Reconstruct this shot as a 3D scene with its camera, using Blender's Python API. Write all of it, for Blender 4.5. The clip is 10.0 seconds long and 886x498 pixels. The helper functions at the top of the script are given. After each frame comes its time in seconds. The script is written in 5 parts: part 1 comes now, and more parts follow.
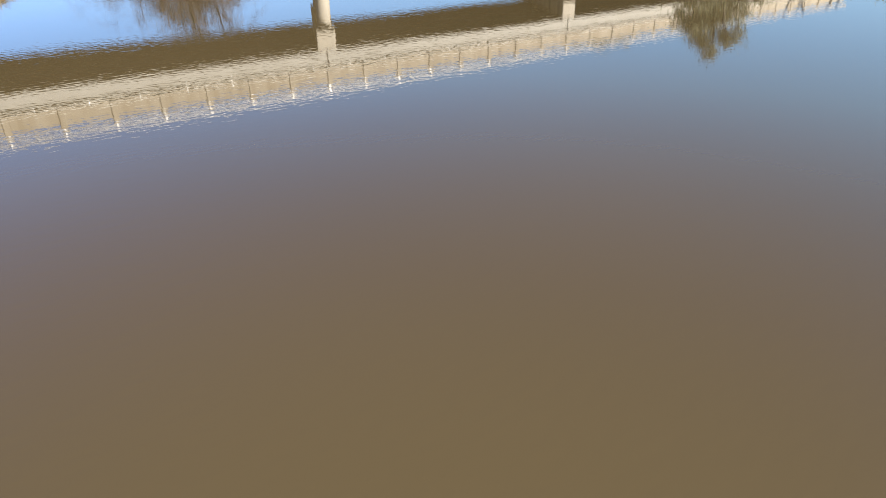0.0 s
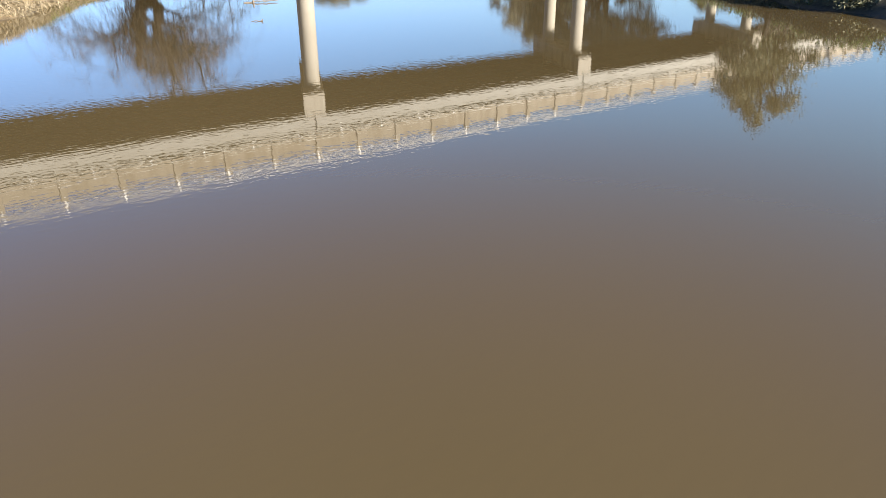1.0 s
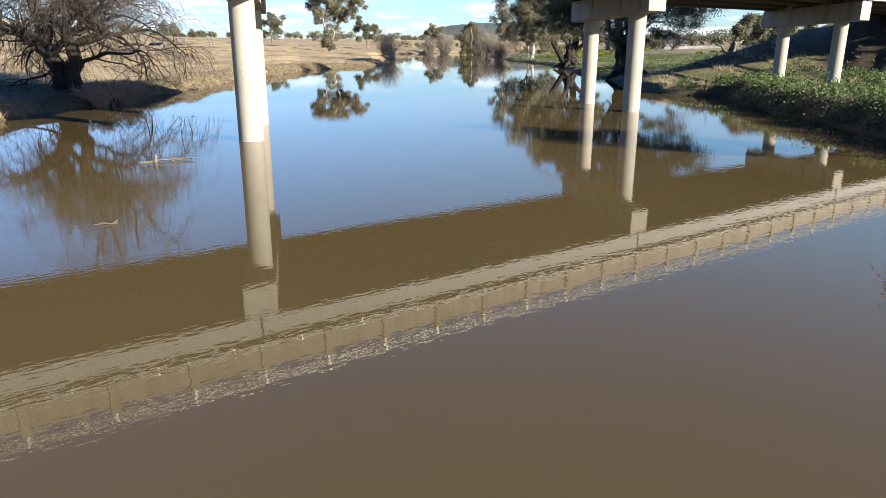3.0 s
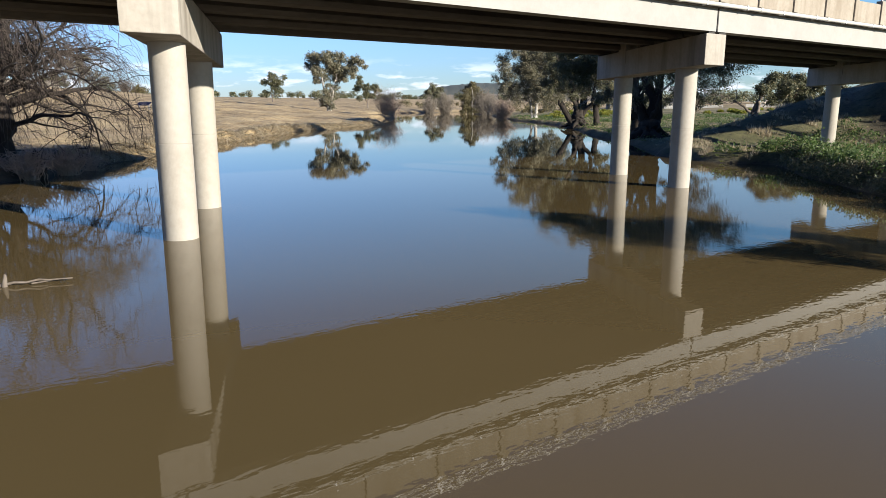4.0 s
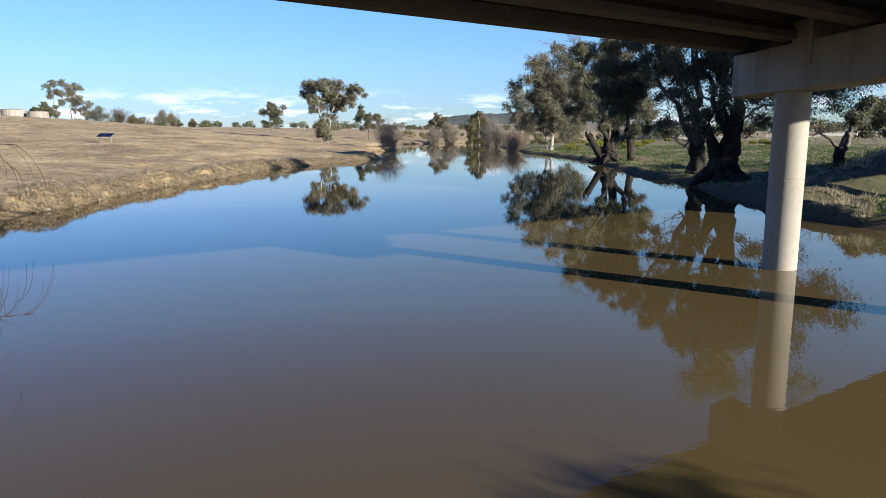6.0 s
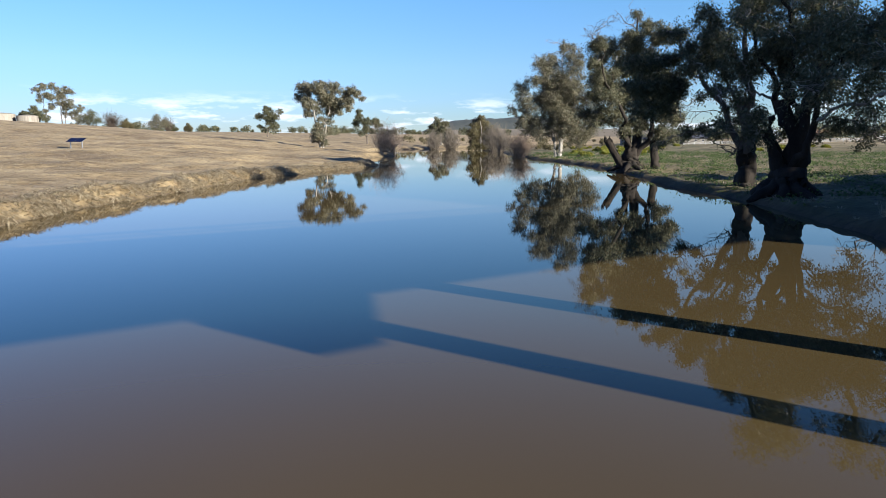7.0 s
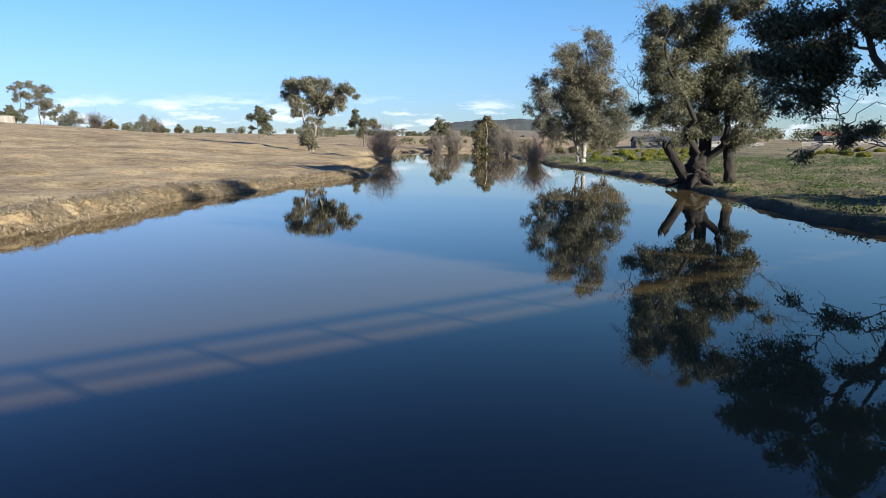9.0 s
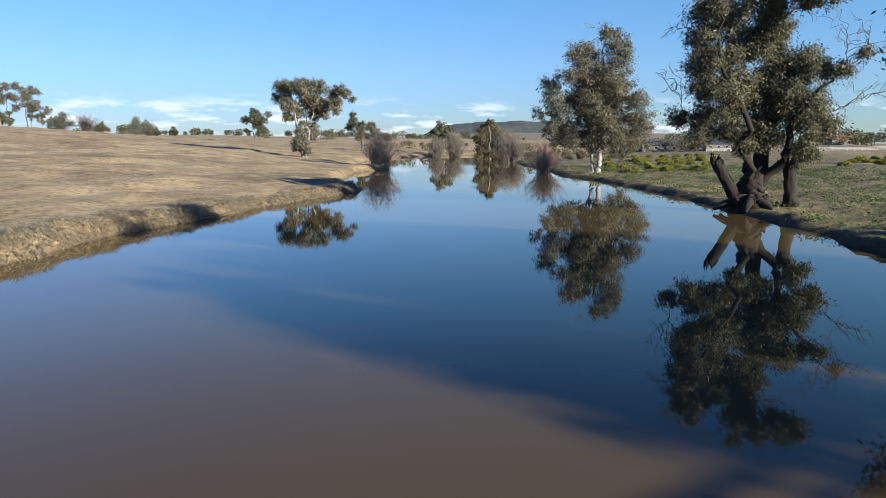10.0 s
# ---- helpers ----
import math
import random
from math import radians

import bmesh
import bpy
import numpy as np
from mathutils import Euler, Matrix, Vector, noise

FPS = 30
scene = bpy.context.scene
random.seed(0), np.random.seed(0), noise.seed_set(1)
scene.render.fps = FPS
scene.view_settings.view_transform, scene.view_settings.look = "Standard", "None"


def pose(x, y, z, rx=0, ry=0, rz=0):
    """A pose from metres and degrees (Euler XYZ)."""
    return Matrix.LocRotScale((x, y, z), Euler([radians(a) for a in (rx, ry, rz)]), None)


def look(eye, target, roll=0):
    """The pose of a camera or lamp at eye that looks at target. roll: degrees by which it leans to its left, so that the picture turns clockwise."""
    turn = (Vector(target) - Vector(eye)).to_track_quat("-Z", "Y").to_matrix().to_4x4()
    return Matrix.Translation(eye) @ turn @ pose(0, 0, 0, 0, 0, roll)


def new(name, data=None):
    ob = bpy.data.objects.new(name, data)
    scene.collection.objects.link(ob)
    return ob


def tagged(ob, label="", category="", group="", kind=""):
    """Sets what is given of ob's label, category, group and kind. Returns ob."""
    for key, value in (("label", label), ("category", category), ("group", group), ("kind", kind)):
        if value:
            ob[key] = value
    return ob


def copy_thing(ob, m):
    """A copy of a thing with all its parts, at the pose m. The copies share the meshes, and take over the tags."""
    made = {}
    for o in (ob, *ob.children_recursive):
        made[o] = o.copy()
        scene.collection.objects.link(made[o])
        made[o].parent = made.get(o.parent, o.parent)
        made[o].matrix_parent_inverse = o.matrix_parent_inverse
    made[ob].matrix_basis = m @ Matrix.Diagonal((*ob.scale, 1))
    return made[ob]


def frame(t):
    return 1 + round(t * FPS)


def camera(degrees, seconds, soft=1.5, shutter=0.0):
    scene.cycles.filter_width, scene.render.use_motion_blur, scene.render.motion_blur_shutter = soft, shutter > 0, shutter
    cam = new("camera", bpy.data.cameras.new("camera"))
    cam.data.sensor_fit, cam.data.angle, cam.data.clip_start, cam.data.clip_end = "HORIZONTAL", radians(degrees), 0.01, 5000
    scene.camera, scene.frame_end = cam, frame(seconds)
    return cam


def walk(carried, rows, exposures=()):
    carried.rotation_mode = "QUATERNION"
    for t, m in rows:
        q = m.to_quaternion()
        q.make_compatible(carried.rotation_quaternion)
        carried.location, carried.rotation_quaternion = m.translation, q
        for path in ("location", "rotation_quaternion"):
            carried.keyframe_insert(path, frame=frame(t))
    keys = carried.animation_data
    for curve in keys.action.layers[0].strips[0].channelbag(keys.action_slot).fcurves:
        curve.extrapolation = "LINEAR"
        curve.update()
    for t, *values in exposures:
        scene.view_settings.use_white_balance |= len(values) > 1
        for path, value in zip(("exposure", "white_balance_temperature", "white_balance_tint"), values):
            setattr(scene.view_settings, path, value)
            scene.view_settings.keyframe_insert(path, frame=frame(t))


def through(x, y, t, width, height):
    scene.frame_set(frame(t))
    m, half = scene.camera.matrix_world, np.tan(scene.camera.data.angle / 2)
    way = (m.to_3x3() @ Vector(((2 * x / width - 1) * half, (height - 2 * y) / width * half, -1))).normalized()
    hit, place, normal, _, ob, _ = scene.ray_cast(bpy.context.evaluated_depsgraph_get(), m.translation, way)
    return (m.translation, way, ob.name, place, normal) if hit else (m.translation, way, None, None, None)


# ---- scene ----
cam = camera(65.7, 10.0, soft=0.8)
PATH = [
    (0, (-19.225, -41.179, 2.989), (-18.225, -39.723, 2.051), -0.1),
    (1, (-15.888, -35.772, 3.015), (-14.857, -34.279, 2.173), -0.1),
    (2, (-12.26, -30.132, 3.068), (-11.197, -28.595, 2.355), -0.1),
    (2.5, (-10.432, -27.191, 3.198), (-9.356, -25.633, 2.555), -0.0),
    (3, (-8.433, -24.216, 3.264), (-7.34, -22.64, 2.696), 0.1),
    (4.5, (-2.212, -14.847, 3.425), (-1.094, -13.229, 3.063), 0.1),
    (5, (0.0, -11.601, 3.497), (1.117, -9.979, 3.151), 0.1),
    (5.5, (2.292, -8.219, 3.527), (3.407, -6.593, 3.191), 0.2),
    (6, (4.466, -4.84, 3.548), (5.58, -3.211, 3.22), 0.1),
    (7.5, (11.334, 6.14, 3.643), (12.45, 7.77, 3.332), 0.2),
    (8, (13.83, 9.929, 3.709), (14.944, 11.561, 3.398), 0.2),
    (8.5, (16.24, 13.89, 3.747), (17.357, 15.52, 3.437), 0.2),
    (9, (18.766, 17.8, 3.874), (19.881, 19.43, 3.564), 0.2),
    (9.5, (21.405, 21.914, 4.191), (22.521, 23.545, 3.883), 0.2),
    (10, (24.004, 25.98, 4.717), (25.12, 27.611, 4.412), 0.3),
]
walk(cam, [(t, look(eye, target, roll)) for t, eye, target, roll in PATH], [(0, 2.08, 6480, 10), (1, 2.08, 6480, 10), (2.5, 1.87, 6450, 10), (3.2, 1.67, 6380, 10), (4.5, 1.18, 6180, 10), (6, 1.28, 6140, 10), (8.5, 1.29, 6080, 10), (10, 1.15, 6060, 10)])

# ---------------- world, sun ----------------
SUN_AZ = Vector((0.347, -0.938))          # the way towards the sun, seen from above
SUN_EL = radians(17.5)
world = bpy.data.worlds.new("sky")
scene.world = world
world.use_nodes = True
wn, wl = world.node_tree.nodes, world.node_tree.links
wn.clear()


def wnode(kind, **values):
    n = wn.new(kind)
    for k, v in values.items():
        n.inputs[k].default_value = v
    return n


w_out, w_bg = wnode("ShaderNodeOutputWorld"), wnode("ShaderNodeBackground", Strength=0.056)
w_sky = wnode("ShaderNodeTexSky")
w_sky.sky_type, w_sky.sun_disc = "NISHITA", False
w_sky.sun_elevation, w_sky.sun_rotation = SUN_EL, math.atan2(SUN_AZ.x, SUN_AZ.y)
w_sky.air_density, w_sky.dust_density, w_sky.ozone_density, w_sky.altitude = 1.0, 0.05, 3.2, 300
w_tc, w_sep = wnode("ShaderNodeTexCoord"), wnode("ShaderNodeSeparateXYZ")
w_map = wnode("ShaderNodeMapping", Scale=(9.0, 9.0, 42.0))
w_noise = wnode("ShaderNodeTexNoise", Scale=1.7, Detail=7.0, Roughness=0.58)
w_ramp = wnode("ShaderNodeValToRGB")
w_ramp.color_ramp.elements[0].position, w_ramp.color_ramp.elements[1].position = 0.50, 0.66
w_band = wnode("ShaderNodeValToRGB")       # clouds lie low over the horizon
w_band.color_ramp.elements[0].position, w_band.color_ramp.elements[1].position = 0.035, 0.066
w_band.color_ramp.elements[0].color, w_band.color_ramp.elements[1].color = (1, 1, 1, 1), (0.0, 0.0, 0.0, 1)
w_mul = wnode("ShaderNodeMath")
w_mul.operation = "MULTIPLY"
w_mix = wnode("ShaderNodeMix")
w_mix.data_type = "RGBA"
w_mix.inputs["B"].default_value = (9.4, 9.7, 10.4, 1)
wl.new(w_tc.outputs["Generated"], w_sep.inputs[0])
wl.new(w_tc.outputs["Generated"], w_map.inputs["Vector"])
wl.new(w_map.outputs[0], w_noise.inputs["Vector"])
wl.new(w_noise.outputs["Fac"], w_ramp.inputs["Fac"])
wl.new(w_sep.outputs["Z"], w_band.inputs["Fac"])
wl.new(w_ramp.outputs["Color"], w_mul.inputs[0])
wl.new(w_band.outputs["Color"], w_mul.inputs[1])
wl.new(w_mul.outputs[0], w_mix.inputs["Factor"])
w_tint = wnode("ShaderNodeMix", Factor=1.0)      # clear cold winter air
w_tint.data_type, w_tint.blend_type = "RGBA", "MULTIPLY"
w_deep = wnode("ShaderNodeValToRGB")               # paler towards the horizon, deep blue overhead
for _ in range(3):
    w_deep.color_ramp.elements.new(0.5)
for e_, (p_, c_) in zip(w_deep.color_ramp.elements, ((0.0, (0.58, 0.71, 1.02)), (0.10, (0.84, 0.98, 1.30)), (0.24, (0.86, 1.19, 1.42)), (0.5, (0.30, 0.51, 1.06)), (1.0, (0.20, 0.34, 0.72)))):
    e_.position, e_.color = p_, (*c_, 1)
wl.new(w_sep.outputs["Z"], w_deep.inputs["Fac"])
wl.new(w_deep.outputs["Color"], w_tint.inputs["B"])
wl.new(w_sky.outputs[0], w_tint.inputs["A"])
w_side = wnode("ShaderNodeVectorMath")             # how far to the east one looks
w_side.operation = "DOT_PRODUCT"
w_side.inputs[1].default_value = (0.8275, -0.5615, 0)
wl.new(w_tc.outputs["Generated"], w_side.inputs[0])
w_span = wnode("ShaderNodeMapRange", **{"From Min": -0.55, "From Max": 0.55})
wl.new(w_side.outputs["Value"], w_span.inputs["Value"])
w_even = wnode("ShaderNodeMix")
w_even.data_type = "RGBA"
w_even.inputs["A"].default_value, w_even.inputs["B"].default_value = (0.93, 0.92, 0.97, 1), (1.16, 1.14, 1.02, 1)
wl.new(w_span.outputs[0], w_even.inputs["Factor"])
w_out_tint = wnode("ShaderNodeMix", Factor=1.0)
w_out_tint.data_type, w_out_tint.blend_type = "RGBA", "MULTIPLY"
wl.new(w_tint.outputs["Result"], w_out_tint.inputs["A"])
wl.new(w_even.outputs["Result"], w_out_tint.inputs["B"])
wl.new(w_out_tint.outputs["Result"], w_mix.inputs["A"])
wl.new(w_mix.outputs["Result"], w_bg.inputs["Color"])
wl.new(w_bg.outputs[0], w_out.inputs["Surface"])

sun = new("sun", bpy.data.lights.new("sun", "SUN"))
sun.data.energy, sun.data.angle, sun.data.color = 5.0, radians(0.6), (1.0, 0.90, 0.74)
sun.matrix_world = look((60, -160, 60), (60 - SUN_AZ.x * math.cos(SUN_EL), -160 - SUN_AZ.y * math.cos(SUN_EL), 60 - math.sin(SUN_EL)))

# ---------------- materials ----------------


def material(name):
    m = bpy.data.materials.new(name)
    m.use_nodes = True
    return m, m.node_tree.nodes, m.node_tree.links, m.node_tree.nodes["Principled BSDF"]


def add(nodes, kind, **values):
    n = nodes.new(kind)
    for k, v in values.items():
        n.inputs[k].default_value = v
    return n


def ramp(nodes, stops):
    n = nodes.new("ShaderNodeValToRGB")
    while len(n.color_ramp.elements) < len(stops):
        n.color_ramp.elements.new(0.5)
    for e, (p, c) in zip(n.color_ramp.elements, stops):
        e.position, e.color = p, (*c, 1)
    return n


def mixed(nodes, links, kind, fac, a, b):
    n = nodes.new("ShaderNodeMix")
    n.data_type, n.blend_type = "RGBA", kind
    for key, v in (("Factor", fac), ("A", a), ("B", b)):
        if isinstance(v, bpy.types.NodeSocket):
            links.new(v, n.inputs[key])
        else:
            n.inputs[key].default_value = v if key == "Factor" else (*v, 1)
    return n.outputs["Result"]


def surface(name, stops, scale, rough=0.85, bump=0.3, fine=6.0, stretch=(1, 1, 1), streak=None, metal=0.0, dist=0.02):
    """Two scales of noise for the colour, the finer one for the relief."""
    m, n, l, b = material(name)
    tc, mp = add(n, "ShaderNodeTexCoord"), add(n, "ShaderNodeMapping", Scale=stretch)
    big = add(n, "ShaderNodeTexNoise", Scale=scale, Detail=5.0, Roughness=0.6)
    small = add(n, "ShaderNodeTexNoise", Scale=scale * fine, Detail=6.0, Roughness=0.65)
    l.new(tc.outputs["Object"], mp.inputs["Vector"])
    l.new(mp.outputs[0], big.inputs["Vector"])
    l.new(mp.outputs[0], small.inputs["Vector"])
    r = ramp(n, stops)
    mm = add(n, "ShaderNodeMix", Factor=0.42)
    l.new(big.outputs["Fac"], mm.inputs["A"])
    l.new(small.outputs["Fac"], mm.inputs["B"])
    l.new(mm.outputs["Result"], r.inputs["Fac"])
    col = r.outputs["Color"]
    if streak:                                   # stains that run down the face
        sm = add(n, "ShaderNodeMapping", Scale=(1.0, 1.0, 0.10))
        st = add(n, "ShaderNodeTexNoise", Scale=1.6, Detail=4.0, Roughness=0.6)
        sr = ramp(n, ((0.46, (0, 0, 0)), (0.72, (1, 1, 1))))
        l.new(tc.outputs["Object"], sm.inputs["Vector"])
        l.new(sm.outputs[0], st.inputs["Vector"])
        l.new(st.outputs["Fac"], sr.inputs["Fac"])
        col = mixed(n, l, "MIX", sr.outputs["Color"], col, streak)
    l.new(col, b.inputs["Base Color"])
    b.inputs["Roughness"].default_value, b.inputs["Metallic"].default_value = rough, metal
    bp = add(n, "ShaderNodeBump", Strength=bump, Distance=dist)
    l.new(small.outputs["Fac"], bp.inputs["Height"])
    l.new(bp.outputs[0], b.inputs["Normal"])
    return m


def leafy(name, stops, rough=0.55, through=0.25):
    """Leaves: a colour for each leaf, some light through them."""
    m, n, l, b = material(name)
    g = add(n, "ShaderNodeNewGeometry")
    r = ramp(n, stops)
    l.new(g.outputs["Random Per Island"], r.inputs["Fac"])
    l.new(r.outputs["Color"], b.inputs["Base Color"])
    b.inputs["Roughness"].default_value = rough
    tr = add(n, "ShaderNodeBsdfTranslucent")
    l.new(r.outputs["Color"], tr.inputs["Color"])
    mx = add(n, "ShaderNodeMixShader", Fac=through)
    l.new(b.outputs[0], mx.inputs[1])
    l.new(tr.outputs[0], mx.inputs[2])
    l.new(mx.outputs[0], n["Material Output"].inputs["Surface"])
    return m


CONCRETE = surface("pale_concrete", ((0.25, (0.233, 0.211, 0.178)), (0.5, (0.295, 0.272, 0.233)), (0.75, (0.334, 0.312, 0.272))), 0.7, 0.8, 0.25, 9, streak=None)
BEAM = surface("weathered_concrete", ((0.25, (0.215, 0.195, 0.163)), (0.5, (0.275, 0.253, 0.216)), (0.75, (0.320, 0.298, 0.260))), 0.8, 0.85, 0.3, 8, streak=(0.150, 0.132, 0.108))
FASCIA = surface("white_concrete", ((0.25, (0.225, 0.215, 0.196)), (0.55, (0.266, 0.260, 0.244)), (0.8, (0.300, 0.295, 0.281))), 0.6, 0.75, 0.15, 9)
# brown stains, with the under-deck shade put into the colour as well
GIRDER = surface("shaded_stained_concrete", ((0.25, (0.053, 0.043, 0.034)), (0.5, (0.088, 0.075, 0.061)), (0.8, (0.136, 0.119, 0.099))), 0.5, 0.9, 0.3, 8, stretch=(0.35, 1, 1))
PARAPET = surface("tan_concrete", ((0.25, (0.187, 0.162, 0.125)), (0.5, (0.261, 0.230, 0.187)), (0.8, (0.315, 0.287, 0.244))), 1.1, 0.9, 0.4, 8, streak=(0.181, 0.149, 0.110))
# stained slab, darkened further for the shaded band below the parapet
DECK = surface("shaded_stained_deck_concrete", ((0.25, (0.080, 0.067, 0.050)), (0.5, (0.125, 0.108, 0.085)), (0.8, (0.179, 0.157, 0.128))), 0.9, 0.9, 0.35, 8, streak=(0.076, 0.065, 0.046))
STEEL = surface("galvanised_steel", ((0.3, (0.356, 0.362, 0.375)), (0.7, (0.465, 0.471, 0.484))), 6, 0.5, 0.05, 6, metal=0.7)
PIPE = surface("painted_pipe", ((0.3, (0.401, 0.388, 0.356)), (0.7, (0.504, 0.491, 0.458))), 3, 0.5, 0.05, 8)
RUBBER = surface("dark_joint", ((0.3, (0.019, 0.019, 0.019)), (0.7, (0.046, 0.042, 0.039))), 4, 0.9)
ASPHALT = surface("asphalt", ((0.3, (0.026, 0.026, 0.026)), (0.7, (0.046, 0.046, 0.044))), 2, 0.95, 0.4, 20)
BARK_DARK = surface("dark_bark", ((0.3, (0.007, 0.006, 0.004)), (0.5, (0.019, 0.014, 0.010)), (0.75, (0.044, 0.034, 0.026))), 1.6, 0.95, 0.8, 6, stretch=(1, 1, 0.25), dist=0.05)
BARK_PALE = surface("pale_gum_bark", ((0.3, (0.129, 0.103, 0.081)), (0.46, (0.284, 0.252, 0.214)), (0.65, (0.439, 0.413, 0.368))), 0.9, 0.8, 0.35, 5, stretch=(1, 1, 0.3))
BARK_MID = surface("grey_gum_bark", ((0.3, (0.049, 0.037, 0.029)), (0.5, (0.123, 0.103, 0.084)), (0.72, (0.233, 0.207, 0.175))), 1.1, 0.9, 0.6, 5, stretch=(1, 1, 0.3), dist=0.04)
BARK_WHITE = surface("white_gum_bark", ((0.25, (0.125, 0.105, 0.084)), (0.45, (0.251, 0.232, 0.204)), (0.7, (0.350, 0.334, 0.304))), 0.7, 0.75, 0.25, 5, stretch=(1, 1, 0.3))
BARK_WILLOW = surface("willow_bark", ((0.3, (0.011, 0.008, 0.007)), (0.55, (0.029, 0.022, 0.017)), (0.8, (0.063, 0.049, 0.040))), 1.5, 0.95, 0.7, 6, stretch=(1, 1, 0.3), dist=0.04)
TWIG = surface("bare_twigs", ((0.3, (0.049, 0.037, 0.029)), (0.7, (0.116, 0.091, 0.074))), 0.8, 0.9, 0.1, 4)
TWIG_RED = surface("bare_red_twigs", ((0.3, (0.217, 0.158, 0.122)), (0.7, (0.398, 0.303, 0.239))), 0.6, 0.9, 0.1, 4)
DEADWOOD = surface("grey_dead_wood", ((0.3, (0.110, 0.090, 0.071)), (0.7, (0.258, 0.226, 0.187))), 2, 0.9, 0.5, 6)
LEAF_GUM = leafy("gum_leaves", ((0.0, (0.046, 0.053, 0.027)), (0.4, (0.093, 0.097, 0.051)), (0.8, (0.144, 0.138, 0.078)), (1.0, (0.217, 0.179, 0.108))), 0.62)
LEAF_DARK = leafy("dark_gum_leaves", ((0.0, (0.048, 0.056, 0.028)), (0.5, (0.095, 0.104, 0.053)), (0.85, (0.150, 0.144, 0.076)), (1.0, (0.225, 0.185, 0.105))), 0.6, 0.32)
LEAF_OLIVE = leafy("olive_leaves", ((0.0, (0.071, 0.065, 0.029)), (0.5, (0.123, 0.106, 0.050)), (1.0, (0.181, 0.152, 0.078))))
LEAF_GREY = leafy("grey_gum_leaves", ((0.0, (0.076, 0.079, 0.048)), (0.5, (0.142, 0.134, 0.085)), (1.0, (0.218, 0.189, 0.124))), 0.5)
LEAF_WEED = leafy("green_weed_leaves", ((0.0, (0.034, 0.065, 0.017)), (0.5, (0.072, 0.122, 0.030)), (1.0, (0.137, 0.179, 0.059))), 0.65, 0.45)
LEAF_YELLOW = leafy("yellow_green_leaves", ((0.0, (0.149, 0.158, 0.014)), (0.5, (0.214, 0.223, 0.024)), (1.0, (0.270, 0.256, 0.046))), 0.55, 0.4)
STRAW = leafy("dry_grass", ((0.0, (0.258, 0.208, 0.133)), (0.5, (0.396, 0.334, 0.225)), (1.0, (0.507, 0.443, 0.327))), 0.8, 0.45)
LAWN = leafy("lush_grass", ((0.0, (0.065, 0.099, 0.017)), (0.5, (0.122, 0.171, 0.032)), (0.8, (0.167, 0.198, 0.057)), (1.0, (0.258, 0.220, 0.114))), 0.6, 0.5)
GRASS = leafy("green_grass", ((0.0, (0.083, 0.124, 0.018)), (0.5, (0.144, 0.192, 0.033)), (0.85, (0.196, 0.207, 0.057)), (1.0, (0.269, 0.227, 0.114))), 0.6, 0.5)

# muddy river water: brown silt seen through a smooth surface
WATER, wnn, wll, wb = material("silty_water")
w_pos = add(wnn, "ShaderNodeTexCoord")
silt = add(wnn, "ShaderNodeTexNoise", Scale=0.05, Detail=3.0)
silt_r = ramp(wnn, ((0.3, (0.082, 0.060, 0.025)), (0.7, (0.100, 0.073, 0.032))))
wll.new(w_pos.outputs["Object"], silt.inputs["Vector"])
wll.new(silt.outputs["Fac"], silt_r.inputs["Fac"])
wll.new(silt_r.outputs["Color"], wb.inputs["Base Color"])
wb.inputs["Roughness"].default_value, wb.inputs["IOR"].default_value = 0.012, 1.333
rip_a = add(wnn, "ShaderNodeTexNoise", Scale=7.0, Detail=1.5, Roughness=0.5)
rip_b = add(wnn, "ShaderNodeTexNoise", Scale=0.16, Detail=2.0)
rip_m = add(wnn, "ShaderNodeMapping", Rotation=(0, 0, radians(-34)), Scale=(0.55, 1.6, 1))
rip_bump = add(wnn, "ShaderNodeBump", Strength=0.06, Distance=0.03)
wll.new(w_pos.outputs["Object"], rip_m.inputs["Vector"])
wll.new(rip_m.outputs[0], rip_a.inputs["Vector"])
wll.new(w_pos.outputs["Object"], rip_b.inputs["Vector"])
rip_mul = add(wnn, "ShaderNodeMath")
rip_mul.operation = "MULTIPLY"
wll.new(rip_a.outputs["Fac"], rip_mul.inputs[0])
wll.new(rip_b.outputs["Fac"], rip_mul.inputs[1])
rip_y = add(wnn, "ShaderNodeSeparateXYZ")
rip_calm = add(wnn, "ShaderNodeMapRange", **{"From Min": -6.0, "From Max": 9.0, "To Min": 1.0, "To Max": 0.28})
rip_all = add(wnn, "ShaderNodeMath")
rip_all.operation = "MULTIPLY"
wll.new(w_pos.outputs["Object"], rip_y.inputs[0])
wll.new(rip_y.outputs["Y"], rip_calm.inputs["Value"])
wll.new(rip_mul.outputs[0], rip_all.inputs[0])
wll.new(rip_calm.outputs[0], rip_all.inputs[1])
wll.new(rip_all.outputs[0], rip_bump.inputs["Height"])
wll.new(rip_bump.outputs[0], wb.inputs["Normal"])

# ground: dry pasture, green growth and bare mud, by what grows where; painted shade shares the mud colour
GROUND, gn, gl, gb = material("river_pasture")
g_pos = add(gn, "ShaderNodeTexCoord")
g_big = add(gn, "ShaderNodeTexNoise", Scale=0.09, Detail=6.0, Roughness=0.62)
g_mid = add(gn, "ShaderNodeTexNoise", Scale=0.6, Detail=7.0, Roughness=0.75)
g_fine = add(gn, "ShaderNodeTexNoise", Scale=2.4, Detail=7.0, Roughness=0.8)
g_map = add(gn, "ShaderNodeMapping", Rotation=(0, 0, radians(-34)), Scale=(0.8, 1.2, 1))
gl.new(g_pos.outputs["Object"], g_map.inputs["Vector"])
gl.new(g_pos.outputs["Object"], g_big.inputs["Vector"])
